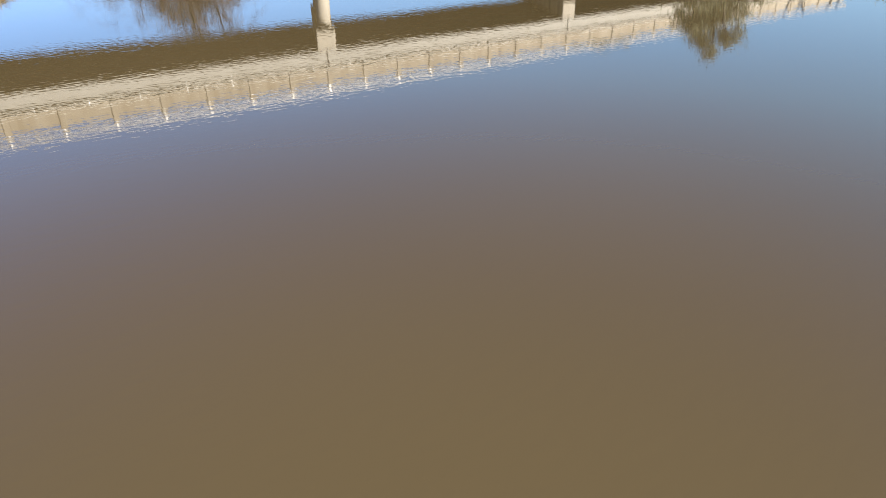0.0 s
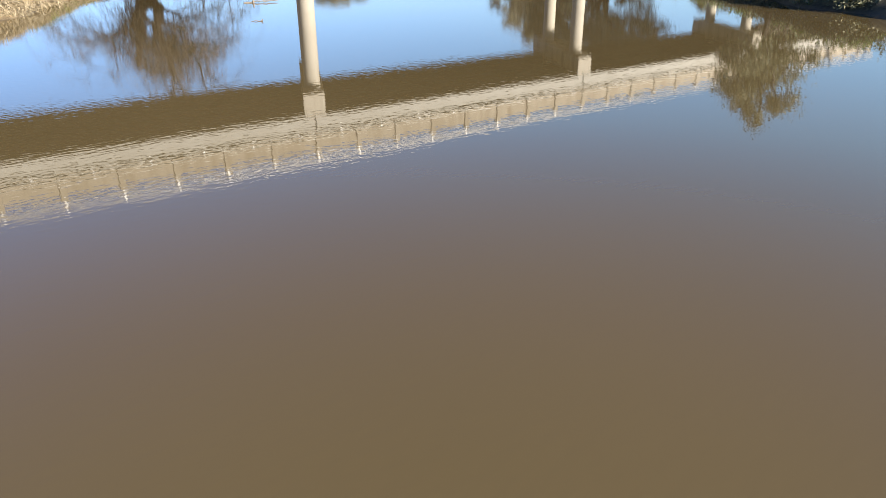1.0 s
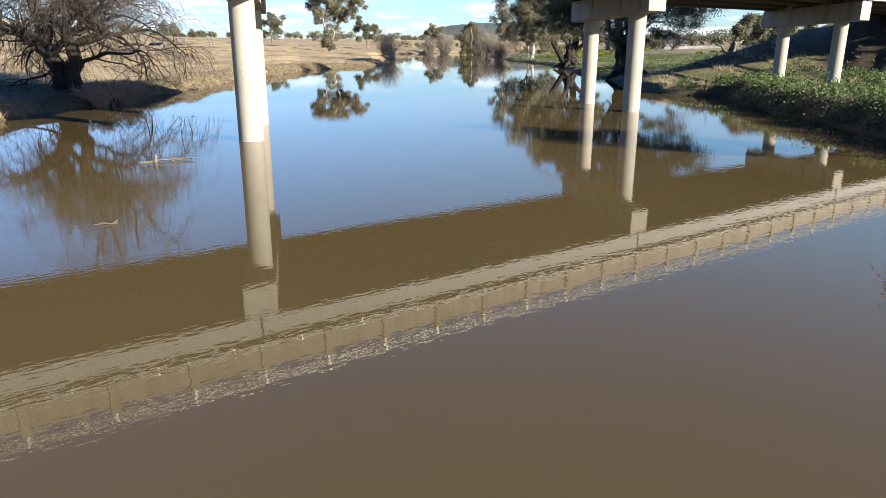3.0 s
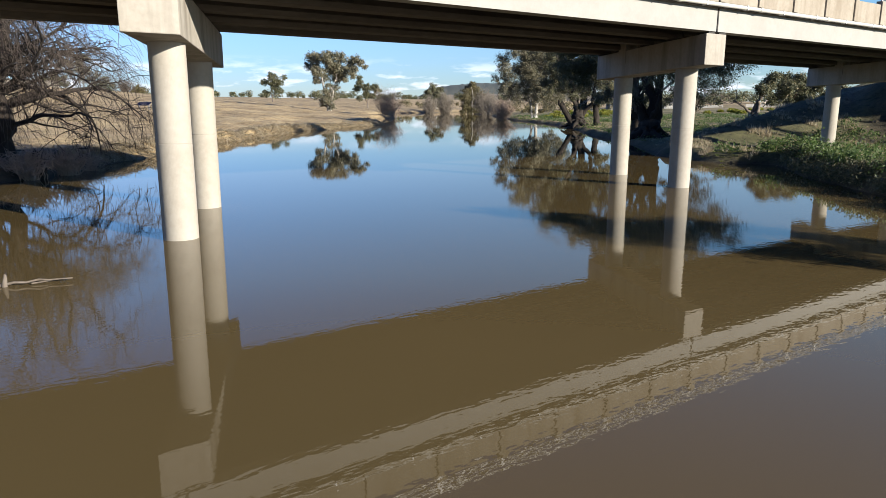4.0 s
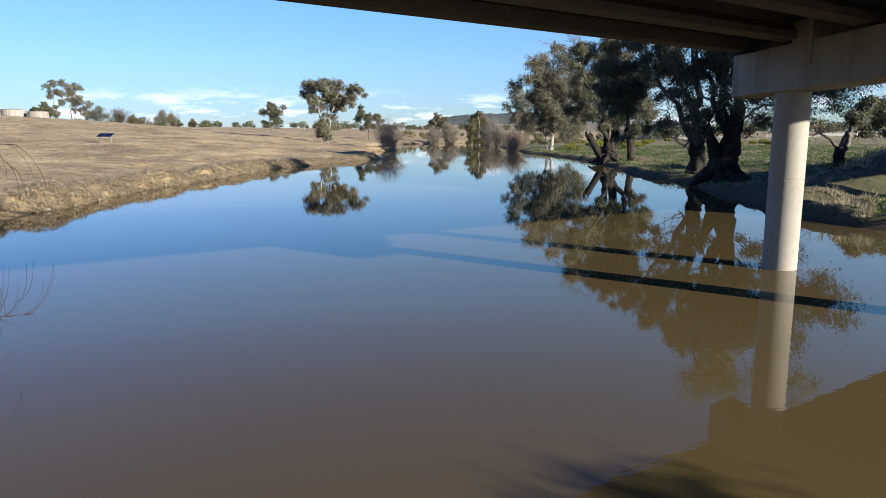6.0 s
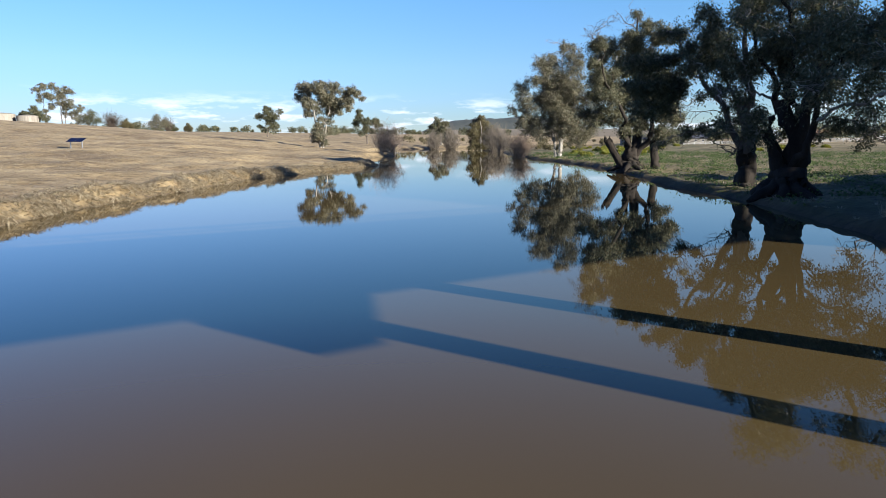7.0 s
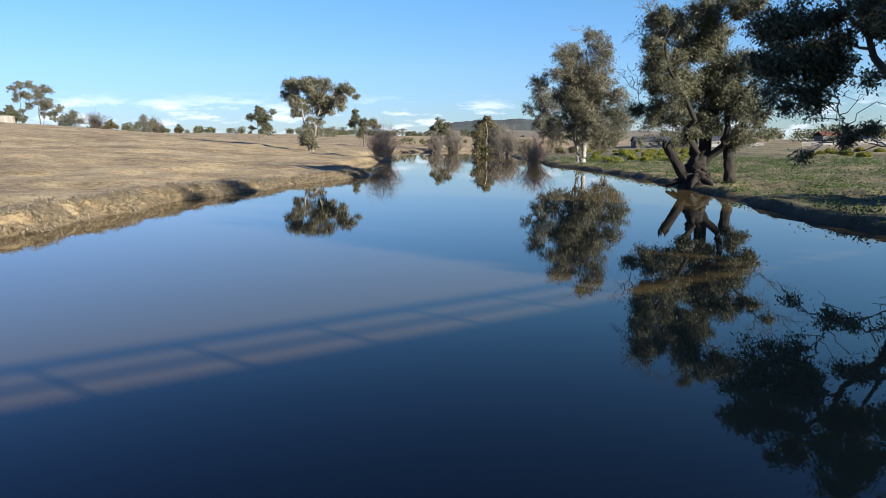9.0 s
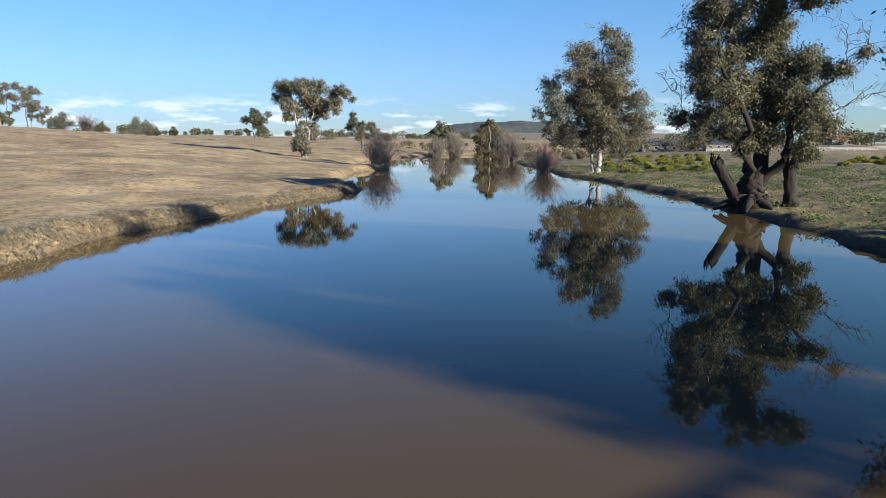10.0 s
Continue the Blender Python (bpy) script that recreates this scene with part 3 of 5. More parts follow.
COL_R, SOFFIT = 0.435, 6.03
PIER_X = {-2: -43.0, -1: -22.9, 0: 0.0, 1: SPAN, 2: 2 * SPAN, 3: 3 * SPAN}
for i, x0 in PIER_X.items():
    if -2 < i < 3:
        hs = skewed(box(-0.62, 0.62, -1.75, 7.05, 4.81, 5.95, 0.025))
        part("headstock", hs, BEAM, bridge, "weathered concrete headstock", pose(x0, 0, 0))
        part("shear_key", skewed(box(-0.66, 0.2, 4.2, 4.85, 5.35, 6.45, 0.015)), BEAM, bridge, "", pose(x0, 0, 0))
        for yc in (0.0, 5.13):
            xb = x0 + SKEW * yc
            zb = ground_at_column(xb, yc)
            rings = [(COL_R, zb), (COL_R, 0.0), (COL_R, 2.39), (COL_R - 0.008, 2.395), (COL_R - 0.008, 2.41), (COL_R, 2.415), (COL_R, 4.815 + FALL * yc)]
            if zb > -1:
                rings = [r for r in rings if r[1] >= zb]
            part("column", lathe(rings, 80), CONCRETE, bridge, "", pose(xb, yc, 0))
        for yg in (-1.5, 0.65, 2.8, 4.95, 6.8):
            for s in (-0.33, 0.33):
                part("bearing", box(s - 0.2, s + 0.2, yg - 0.2, yg + 0.2, 5.952, SOFFIT - 0.002), RUBBER, bridge, "", pose(x0 + SKEW * yg, 0, FALL * yg))
    else:
        part("abutment", skewed(box(-0.5, 1.2, -2.4, 7.6, 1.0, 6.02, 0.03)), BEAM, bridge, "shaded concrete abutment wall", pose(x0, 0, 0))

for i in range(-2, 3):
    a, b = PIER_X[i] + 0.02, PIER_X[i + 1] - 0.02
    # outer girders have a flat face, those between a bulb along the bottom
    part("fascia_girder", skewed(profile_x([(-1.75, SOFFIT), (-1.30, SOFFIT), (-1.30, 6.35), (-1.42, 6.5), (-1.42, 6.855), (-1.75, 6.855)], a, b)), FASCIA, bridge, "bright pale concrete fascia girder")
    # the north girder takes the concrete colour that is darkened for shade
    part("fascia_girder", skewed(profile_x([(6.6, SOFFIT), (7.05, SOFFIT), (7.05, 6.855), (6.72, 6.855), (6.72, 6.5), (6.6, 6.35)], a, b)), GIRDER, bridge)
    for yg in (0.65, 2.8, 4.95):
        pts = [(-0.26, SOFFIT), (0.26, SOFFIT), (0.27, 6.19), (0.10, 6.37), (0.10, 6.64), (0.32, 6.76), (0.32, 6.855), (-0.32, 6.855), (-0.32, 6.76), (-0.10, 6.64), (-0.10, 6.37), (-0.27, 6.19)]
        part("girder", skewed(profile_x([(yg + p, q) for p, q in pts], a, b)), GIRDER, bridge, "brown-stained concrete girder, darkened for the deck's shade")
    part("deck_slab", skewed(box(a, b, -1.88, 7.2, 6.858, 7.06)), DECK, bridge, "weathered concrete deck slab with overhang shade in its colour")
    part("roadway", skewed(box(a, b, -1.4, 6.7, 7.063, 7.12)), ASPHALT, bridge)
    part("kerb", skewed(box(a, b, 6.75, 7.18, 7.062, 7.62, 0.02)), PARAPET, bridge)
    part("joint_strip", skewed(box(b - 0.01, b + 0.05, -1.78, -1.70, 6.02, 6.9)), RUBBER, bridge, "dark expansion joint")

BAY = SPAN / 8
for k in range(-16, 24):
    xa = k * BAY
    off = SKEW * -1.8
    part("parapet_panel", box(xa + off + 0.16, xa + off + BAY - 0.16, -1.86, -1.70, 7.112, 8.02, 0.012), PARAPET, bridge, "stained tan concrete parapet panel")
    part("parapet_post", box(xa + off - 0.158, xa + off + 0.158, -1.93, -1.64, 7.112, 8.18, 0.02), PARAPET, bridge)
    part("rail_post", box(xa + off - 0.05, xa + off + 0.05, -1.84, -1.76, 8.18, 8.64, 0.008), STEEL, bridge)
    part("rail_post", box(xa + SKEW * 7 - 0.06, xa + SKEW * 7 + 0.06, 6.92, 7.04, 7.43, 8.2, 0.008), STEEL, bridge)
rails = [(-1.80, 8.28, 0.05), (-1.80, 8.45, 0.05), (-1.80, 8.62, 0.06), (6.98, 8.14, 0.10), (6.98, 7.76, 0.07)]
for ry_, rz_, rr_ in rails:
    t_ = Tubes()
    t_.tube([(x, ry_, rz_) for x in np.linspace(-42.9, 60.5, 30)], [rr_] * 30, 10)
    put("guard_rail", t_.mesh("guard_rail", STEEL), bridge, "galvanised steel guard rail")
pipe_t = Tubes()
pipe_t.tube([(x, -2.03, 6.99) for x in np.linspace(-42.9, 60.4, 40)], [0.075] * 40, 14)
pipe = put("service_pipe", pipe_t.mesh("service_pipe", PIPE), bridge, "cream painted service pipe")
for k in range(-16, 24):
    x = k * BAY + 0.6
    part("pipe_bracket", box(x - 0.025, x + 0.025, -2.11, -1.88, 6.905, 7.075, 0.004), STEEL, pipe)
    if k % 2 == 0:
        c_t = Tubes()
        c_t.tube([(x + 1.0 + e, -2.03, 6.99) for e in (-0.09, 0.0, 0.09)], [0.095] * 3, 14)
        put("pipe_collar", c_t.mesh("pipe_collar", PIPE), pipe)

# ---------------- trees ----------------


def gum_tree(name, x, y, clumps, seed, label, n=20000, leaf=0.3, trunk_r=0.4, fork=2.6, bare=(), stems=((0, 0),), low=BARK_PALE, high=BARK_PALE,
             leaves=LEAF_GUM, deep=0.8, hang=0.62, z=None, group="", dense=1.0, sides=9, lean=(0, 0), leads=3, fill=0.5, swell=1.0):
    """A gum tree: flared stems that run up as leaders, limbs that fork towards clumps of foliage
    (sideways, height, radius and, where it matters, how far behind), twigs and hanging leaves."""
    rng = np.random.default_rng(seed)
    z = ground_z(x, y) if z is None else z
    root = thing(name, pose(x, y, z), label, "tree", group)
    side, ahead = np.array([RIGHT.x, RIGHT.y, 0]), np.array([FWD.x, FWD.y, 0])
    places = []
    for c in clumps:
        back = c[3] if len(c) > 3 else rng.uniform(-deep, deep) * max(1.5, 0.5 * abs(c[1] - fork))
        places.append((side * c[0] + ahead * back + np.array([0, 0, c[1]]), c[2] * swell))
    if n >= 20000:                                 # foliage also fills the heart of the crown
        heart = np.mean([p for p, _ in places], axis=0)
        places += [(p + (heart - p) * rng.uniform(0.3, 0.6) + rng.normal(size=3) * 0.3, r * 0.8) for p, r in places if np.linalg.norm(p - heart) < 6 and rng.uniform() < fill]
    wood = Tubes()
    limb_sets, leaders, nodes = [], [], []
    high_up = [p for p, _ in places[:len(clumps)] if p[2] > fork + 1.5 and np.hypot(p[0], p[1]) < 0.5 * p[2]] or [places[0][0]]
    for si, (sx, sd) in enumerate(stems):
        foot = side * sx * 0.7 + ahead * sd * 0.7
        mid = side * (sx * 1.5 + lean[0]) + ahead * (sd * 1.5 + lean[1]) + np.array([0, 0, fork * rng.uniform(0.9, 1.1)])
        thick = trunk_r * (1 if si == 0 else rng.uniform(0.6, 0.8))
        rows = 18 if n >= 20000 else 8
        low_line = bent(foot + [0, 0, -0.5], mid, 0.0, rng, rows, 0.02)
        h = np.linspace(0, 1, rows)
        wood.tube(low_line, thick * np.interp(h, [0, 0.15, 0.35, 0.8, 1], [1.5, 1.22, 1.0, 0.92, 0.8]), 28 if n >= 20000 else 10, 0.015, rng, 0.07, 0.22)
        nodes.append((mid, thick * 0.6))
        if n >= 60000:                             # roots that run out over the bank
            for b in np.linspace(0, math.tau, 8)[:-1] + rng.uniform(-0.3, 0.3, 7):
                out = np.array([math.cos(b), math.sin(b), 0])
                far = rng.uniform(1.7, 2.9) * thick
                rt = np.array([foot + out * thick * 0.5 + [0, 0, 1.0 * thick], foot + out * thick * 0.95 + [0, 0, 0.42 * thick], foot + out * (thick + far) * 0.55 + [0, 0, 0.10], foot + out * far + [0, 0, -0.25]])
                rt[1:, :2] += rng.normal(size=(3, 2)) * 0.12 * thick
                wood.tube(rt, thick * np.array([0.30, 0.34, 0.24, 0.10]), 9, 0.06, rng, 0.06)
        # leaders splay out from the fork towards crowns far from one another
        here = sorted(high_up, key=lambda p: np.linalg.norm(p[:2] - mid[:2] * 2) - 0.9 * p[2])
        picked = [here[0]]
        while len(picked) < min(leads, len(here)):
            picked.append(max(here, key=lambda p: min(np.linalg.norm(p - q) for q in picked) + 0.2 * p[2]))
        for k, top in enumerate(picked):
            flat = (top - mid) * np.array([1, 1, 0])
            ctrl = mid + flat * 0.42 + np.array([0, 0, 0.42 * (top[2] - mid[2])])
            u = np.linspace(0, 1, 15)[:, None]
            start = mid - np.array([0, 0, 0.25 * fork]) + flat / (np.linalg.norm(flat) + 1e-6) * thick * 0.35
            line = (1 - u) ** 2 * start + 2 * u * (1 - u) * ctrl + u * u * top
            length = np.linalg.norm(top - mid)
            wander = np.cumsum(rng.normal(size=(15, 3)), axis=0) * 0.026 * length
            line = line + (wander - wander[0] - (wander[-1] - wander[0]) * u)
            r0 = thick * (0.55, 0.42, 0.36, 0.24, 0.20, 0.18)[min(k, 5)]
            rad = r0 * (1 - u[:, 0]) ** 0.85 + 0.045
            t = Tubes()
            t.tube(line, rad, 12 if n >= 20000 else 7, 0.02, rng, 0.05)
            leaders.append(t)
            nodes += [(line[q], rad[q] * 0.9) for q in range(3, 14)]
    spots = []
    todo = [(p, r) for p, r in places] + [(side * b[0] + ahead * rng.uniform(-1, 1) + np.array([0, 0, b[1]]), 0) for b in bare]
    for p, r in sorted(todo, key=lambda q: np.linalg.norm(q[0] - np.array([0, 0, fork]))):
        cost = [np.linalg.norm(p - q) + 1.1 * max(0, q[2] - p[2] + 0.25 * np.linalg.norm((p - q)[:2])) - 1.0 * qr for q, qr in nodes]
        q, qr = nodes[int(np.argmin(cost))]
        line = bent(q, p, 0.05, rng, 10, 0.05)
        r1 = 0.024 + 0.010 * r
        r0 = max(min(qr * 0.75, (0.045 + 0.028 * np.linalg.norm(p - q)) if r else 0.17), r1 * 1.3)
        rad = r0 + (r1 - r0) * np.linspace(0, 1, 10) ** 0.8
        limb = Tubes()
        limb.tube(line, rad, sides, 0.05, rng)
        nodes += [(line[k], rad[k]) for k in (3, 5, 7)]
        if r:
            m = max(10, int(15 * r ** 1.45 * dense))
            u = rng.normal(size=(m, 3))
            u /= np.linalg.norm(u, axis=1)[:, None]
            s = p + u * (r * rng.uniform(0.1, 1.25, m) ** 0.6)[:, None] * np.array([*rng.uniform(0.8, 1.25, 2), rng.uniform(0.7, 1.05)])
            for e in s[: max(5, int(m * 0.5))]:
                start = line[rng.integers(5, 10)]
                limb.tube(bent(start, e, 0.05, rng, 5, 0.08), np.linspace(r1 * 0.65, 0.012, 5), 4)
            spots.append((s, r))
        else:
            for _ in range(8):
                k = rng.integers(3, 10)
                e = line[k] + rng.normal(size=3) * np.array([0.9, 0.9, 0.7]) + (p - q) * 0.14 + [0, 0, 0.3]
                br = bent(line[k], e, 0.05, rng, 6, 0.11)
                limb.tube(br, np.linspace(max(rad[k] * 0.45, 0.024), 0.010, 6), 4)
                for _ in range(2):
                    limb.tube(bent(br[3], br[4] + rng.normal(size=3) * 0.35, 0.05, rng, 4, 0.1), np.linspace(0.016, 0.008, 4), 3)
        limb_sets.append((limb, not r))
    put("trunk", wood.mesh("trunk", low), root)
    for t in leaders:
        put("leader", t.mesh("leader", high if n < 20000 else (BARK_MID if low is BARK_DARK and trunk_r < 0.9 else low)), root)
    if n >= 20000:
        for t, dead in limb_sets:
            put("limb", t.mesh("limb", BARK_MID if dead and low is BARK_DARK else high), root)
    else:
        whole = Tubes()
        for t, dead in limb_sets:
            whole.v += t.v
            whole.q += [a + whole.n for a in [np.concatenate(t.q)]]
            whole.n += t.n
        put("branchwork", whole.mesh("branchwork", high), root)
    weight = sum(r ** 2 for _, r in spots)
    pts, outs = [], []
    for s, r in spots:
        k = int(n * r ** 2 / weight)
        own = rng.integers(0, len(s), k)
        size = rng.uniform(0.15, 0.35, len(s)) * (0.64 + 0.33 * r)
        off = rng.normal(size=(k, 3))
        heart = s.mean(axis=0)
        face = off / np.linalg.norm(off, axis=1)[:, None] + 0.9 * (s[own] - heart) / r
        outs.append(face / (np.linalg.norm(face, axis=1)[:, None] + 1e-6))
        pts.append(s[own] + off * size[own][:, None] * np.array([1, 1, 0.8]) - np.abs(rng.normal(size=(k, 1))) * np.array([[0, 0, 0.14]]) * r ** 0.5)
    put("crown", leaf_mesh("crown", np.concatenate(pts), leaf, rng, leaves, hang, 0.34, np.concatenate(outs)), root, "drooping grey-green leaves")
    return root


gum_tree("gum_tree", 68.8, 53.4, [(-4.8, 13, 0.87), (-3.5, 13.3, 1.1), (-3.8, 11.5, 1.1), (-5.1, 11.1, 0.63), (-4.4, 9.7, 1.02), (-2.9, 9.7, 1.18), (-4.5, 8, 0.91), (-3, 7.8, 1.26), (-4.8, 6.3, 0.71), (-3.4, 6.3, 1.1), (-4, 5.2, 0.71), (-2.1, 5.7, 1.1), (-1.5, 12.3, 0.95), (-0.2, 11.9, 1.02), (1.2, 13.4, 0.71), (2.3, 12.9, 0.63), (1.8, 12, 0.71), (-1.4, 10.6, 0.95), (-1.7, 8.5, 0.79), (0.3, 5.1, 0.95), (-0.8, 6.7, 0.87), (-1, 4.3, 0.71), (1.5, 9.7, 1.26), (2.8, 10, 1.1), (1.3, 8, 1.1), (3, 8, 1.34), (4.2, 9.3, 0.87), (4.3, 7.1, 1.02), (1.6, 6.1, 1.18), (3.4, 5.7, 1.18), (5, 5.7, 0.71), (0.9, 4.7, 0.79), (2.9, 4.2, 0.87), (4.1, 4, 0.63), (2.7, 3.2, 0.55), (5.5, 10.3, 0.43), (5.1, 9.6, 0.43), (-0.9, 13.7, 1.02), (0.3, 14.5, 1.02), (0.5, 14.8, 0.94), (1.5, 13.7, 1.1), (-0.6, 12.9, 0.99), (-3.3, 12.8, 0.66), (-0, 16.2, 0.55)], 11,
         "old gum tree with dark hollow stumps at the water's edge", 150000, 0.2, 0.92, 1.9, [(6.7, 9.6), (8, 10.5), (7.6, 11.8), (6.3, 7), (8.1, 7.8), (-4.8, 13.8), (-5.6, 12.1), (3.5, 13.4), (-5.6, 8.5), (5.7, 11.9), (-3.2, 15.6), (-5, 14.3), (-1.6, 15.6)],
         ((0, 0),), BARK_DARK, BARK_PALE, LEAF_GUM, leads=5, fill=0.4, dense=1.7, swell=1.06)
gum_tree("gum_tree", 99.8, 97.0, [(0.9, 19, 1.5), (-1.1, 17.7, 1.59), (2.2, 16.9, 1.67), (-4, 16.8, 1.34), (-2.2, 15.7, 1.84), (1.1, 14.7, 2.09), (3.6, 13.6, 1.5), (-4.2, 13.9, 1.59), (-1.3, 12.7, 2.09), (2, 11.6, 2.25), (4.5, 10.5, 1.67), (-7, 13, 1.25), (-7.2, 11.1, 1.34), (-6.1, 9, 1.5), (-8.5, 8.6, 0.83), (-4.1, 10.3, 1.84), (-1.2, 9.2, 2.09), (2.2, 8.4, 2.34), (5.2, 8, 1.84), (-6.8, 6.7, 1.25), (-4.3, 6.7, 1.84), (-1, 5.9, 2), (2.7, 5.5, 2.17), (5.8, 5, 1.59), (-3.7, 4.5, 1.25), (3.6, 3.3, 1.34), (6.5, 7, 1.17), (-5.9, 4.9, 0.92), (0.2, 20.2, 0.67), (0, 8, 1.7, -2.5), (1.5, 12, 1.7, -2.5), (-1.5, 14, 1.5, -2.5), (2, 5.5, 1.5, -2.5), (-2, 10.5, 1.5, -2.5), (0.5, 5, 1.3, -2.5)], 12,
         "tall spreading gum tree with a white trunk", 130000, 0.28, 0.34, 3.4, [(-2.0, 20.6), (-9.0, 9.5)], ((0.3, 0), (-0.5, 0.3)), BARK_WHITE, BARK_WHITE, LEAF_GREY, fill=0.8, dense=1.3, swell=1.18, leads=2)
gum_tree("gum_tree", 53.6, 30.2, [(-7.8, 8.4, 0.85, 0.5), (-6.7, 8.7, 0.91, 0.5), (-5.6, 8.7, 0.91, 0.5), (-7.7, 7, 0.91, 0.5), (-6.5, 7, 1.14, 0.5), (-5.4, 7.2, 0.91, 0.5), (-7.2, 5.6, 0.91, 0.5), (-5.7, 5.6, 0.81, 0.5), (-5, 6.4, 0.59, 0.5), (-3.9, 3.7, 0.51), (-2.8, 4, 0.42), (-5.9, 2.9, 0.29), (-4.8, 9.1, 0.71), (-3.9, 9.7, 0.84), (-4.1, 8, 0.64), (-2.9, 8.8, 0.9), (-2.5, 7.6, 0.71), (-1.7, 9.4, 1.03), (-1.5, 6.7, 0.71), (-0.6, 7.9, 1.03), (-0.4, 5.8, 0.71), (0.2, 9.1, 1.03), (0.6, 4.8, 0.71), (-0.6, 4.4, 0.51), (0.4, 3.4, 0.42), (-2.4, 10.4, 0.9), (-0.9, 10.6, 0.9), (-4.6, 10.6, 0.71), (-3.4, 11.5, 0.9), (-1.3, 12.1, 1.09), (-5.3, 10.4, 0.46, 0.5), (-6.2, 10.5, 0.39, 0.5)], 13,
         "dark gum tree with long pale limbs at the water's edge", 56000, 0.2, 0.62, 2.9, [(-4.8, 4.9), (-6.4, 7.2), (-1.6, 2.0), (-3.4, 3.3)], ((0, 0),), BARK_DARK, BARK_PALE, LEAF_DARK, leads=5, fill=0.15, dense=1.9, swell=1.0)
gum_tree("gum_tree", 48.4, 24.3, [(-3, 8.4, 0.83), (-2, 9.2, 0.77), (-0.7, 8.1, 0.89), (-2.1, 7.3, 0.83), (0.1, 8.9, 0.89), (1.2, 9.2, 1.03), (0.8, 7.3, 0.94), (1.9, 7.6, 1.03), (-0.9, 6.4, 0.59), (1.5, 5.9, 0.83), (-2.6, 6.1, 0.59), (-2.9, 4.7, 0.71), (-3.9, 4.3, 0.59), (-4.1, 3.7, 0.47), (-1.8, 3.9, 0.53), (-1.2, 3.2, 0.44), (-2.4, 3.6, 0.53), (-0.3, 3.7, 0.41), (0.8, 4.2, 0.65), (2, 4.3, 0.77), (1.5, 3.5, 0.41), (-1.8, 10.8, 1.03), (-0.2, 11.1, 1.12), (1.6, 10.8, 1.18), (-2.9, 10.3, 0.83), (2.7, 8.7, 1.33), (3.5, 6.2, 1.18), (3.3, 10.3, 1.33), (3.4, 4.2, 0.83), (4.8, 7.6, 1.33), (5.4, 5, 1.03), (4.7, 3.3, 0.59), (-0.8, 12.4, 1.18), (1.4, 12.7, 1.33), (3.7, 12.2, 1.18), (-4.4, 7.3, 0.5, 2), (-3.7, 6.3, 0.44, 2), (-3.5, 9.1, 0.67, 1), (-4.9, 8, 0.58, 3), (-1, 6, 1.5, -5), (1.5, 7.5, 1.6, -6), (3.5, 6, 1.4, -6), (0, 9, 1.5, -4), (3, 9, 1.6, -4), (5.5, 7.5, 1.5, -5), (-1.2, 13.6, 1.5), (1.4, 14.4, 1.6), (3.6, 13.2, 1.6), (0.4, 12.2, 1.5), (2.4, 15.4, 1.2)], 14,
         "massive dark gum tree with long limbs reaching over the water", 95000, 0.19, 1.05, 1.7, [(-4.2, 5.6), (5.4, 3.0), (2.4, 4.6)], ((0, 0),), BARK_DARK, BARK_PALE, LEAF_DARK, leads=6, fill=0.4, dense=1.6, swell=1.05)
gum_tree("gum_tree", 66, 25, [(1.5, 5.3, 0.78), (3.2, 4.3, 0.89), (4.8, 5.1, 0.78), (5.5, 3.5, 0.78), (7, 4.6, 0.67), (2.2, 3.2, 0.55), (8.5, 3.8, 0.67), (0.5, 4.3, 0.67), (3.6, 5.6, 0.55), (9.7, 4.6, 0.78), (11, 3.5, 0.67)], 24,
         "spreading gum tree on the meadow behind the bridge", 30000, 0.24, 0.45, 1.8, [(-5.2, 3.6), (4.6, 3.4)], ((0, 0),), BARK_DARK, BARK_PALE, LEAF_DARK, dense=1.6, fill=0.2)
gum_tree("gum_tree", 84.0, 167.5, [(-5, 15.7, 1.41), (-4.5, 13.2, 1.67), (-2.5, 15.3, 1.41), (-2, 11.4, 1.79), (-3.3, 9.2, 1.28), (0.6, 15.3, 1.79), (1.2, 12.3, 2.05), (3.7, 15, 1.79), (4.3, 11.7, 1.79), (6.2, 13.5, 1.67), (7.7, 15.1, 1.28), (6.8, 10.8, 1.28), (9.2, 14.1, 1.15), (10.2, 12.9, 0.77), (8, 12.2, 1.03), (2.3, 9.8, 1.54), (4.8, 9.3, 0.9), (-0.3, 3.6, 1.54), (-1.6, 4, 1.03), (1.6, 4.9, 1.15), (-0.3, 6, 1.03), (-1.6, 2.2, 0.9), (0.6, 1.7, 1.03), (-0.6, 16.5, 1.15), (-6.3, 13.5, 0.77)], 15,
         "gum tree with a flat spreading crown on the dry pasture", 46000, 0.42, 0.36, 4.0, (), ((-0.3, 0), (0.5, 0)), BARK_PALE, BARK_PALE, LEAF_GREY, z=1.3, dense=1.3, fill=0.6, swell=1.02)
gum_tree("gum_tree", 130, 331, [(0.7, 13.2, 2.35), (-3.3, 10.6, 2.09), (4.4, 10.7, 2.09), (1.8, 8.9, 2.61), (-0.6, 14.4, 1.56), (3.8, 6.4, 1.83), (-3.4, 5.8, 1.3), (5.8, 13.4, 1.3), (1.1, 11.2, 2.09)], 16, "small round gum tree on the far pasture", 14000, 0.55, 0.25, 3.2, (), leaves=LEAF_DARK, low=BARK_MID, high=BARK_MID, z=4.2)
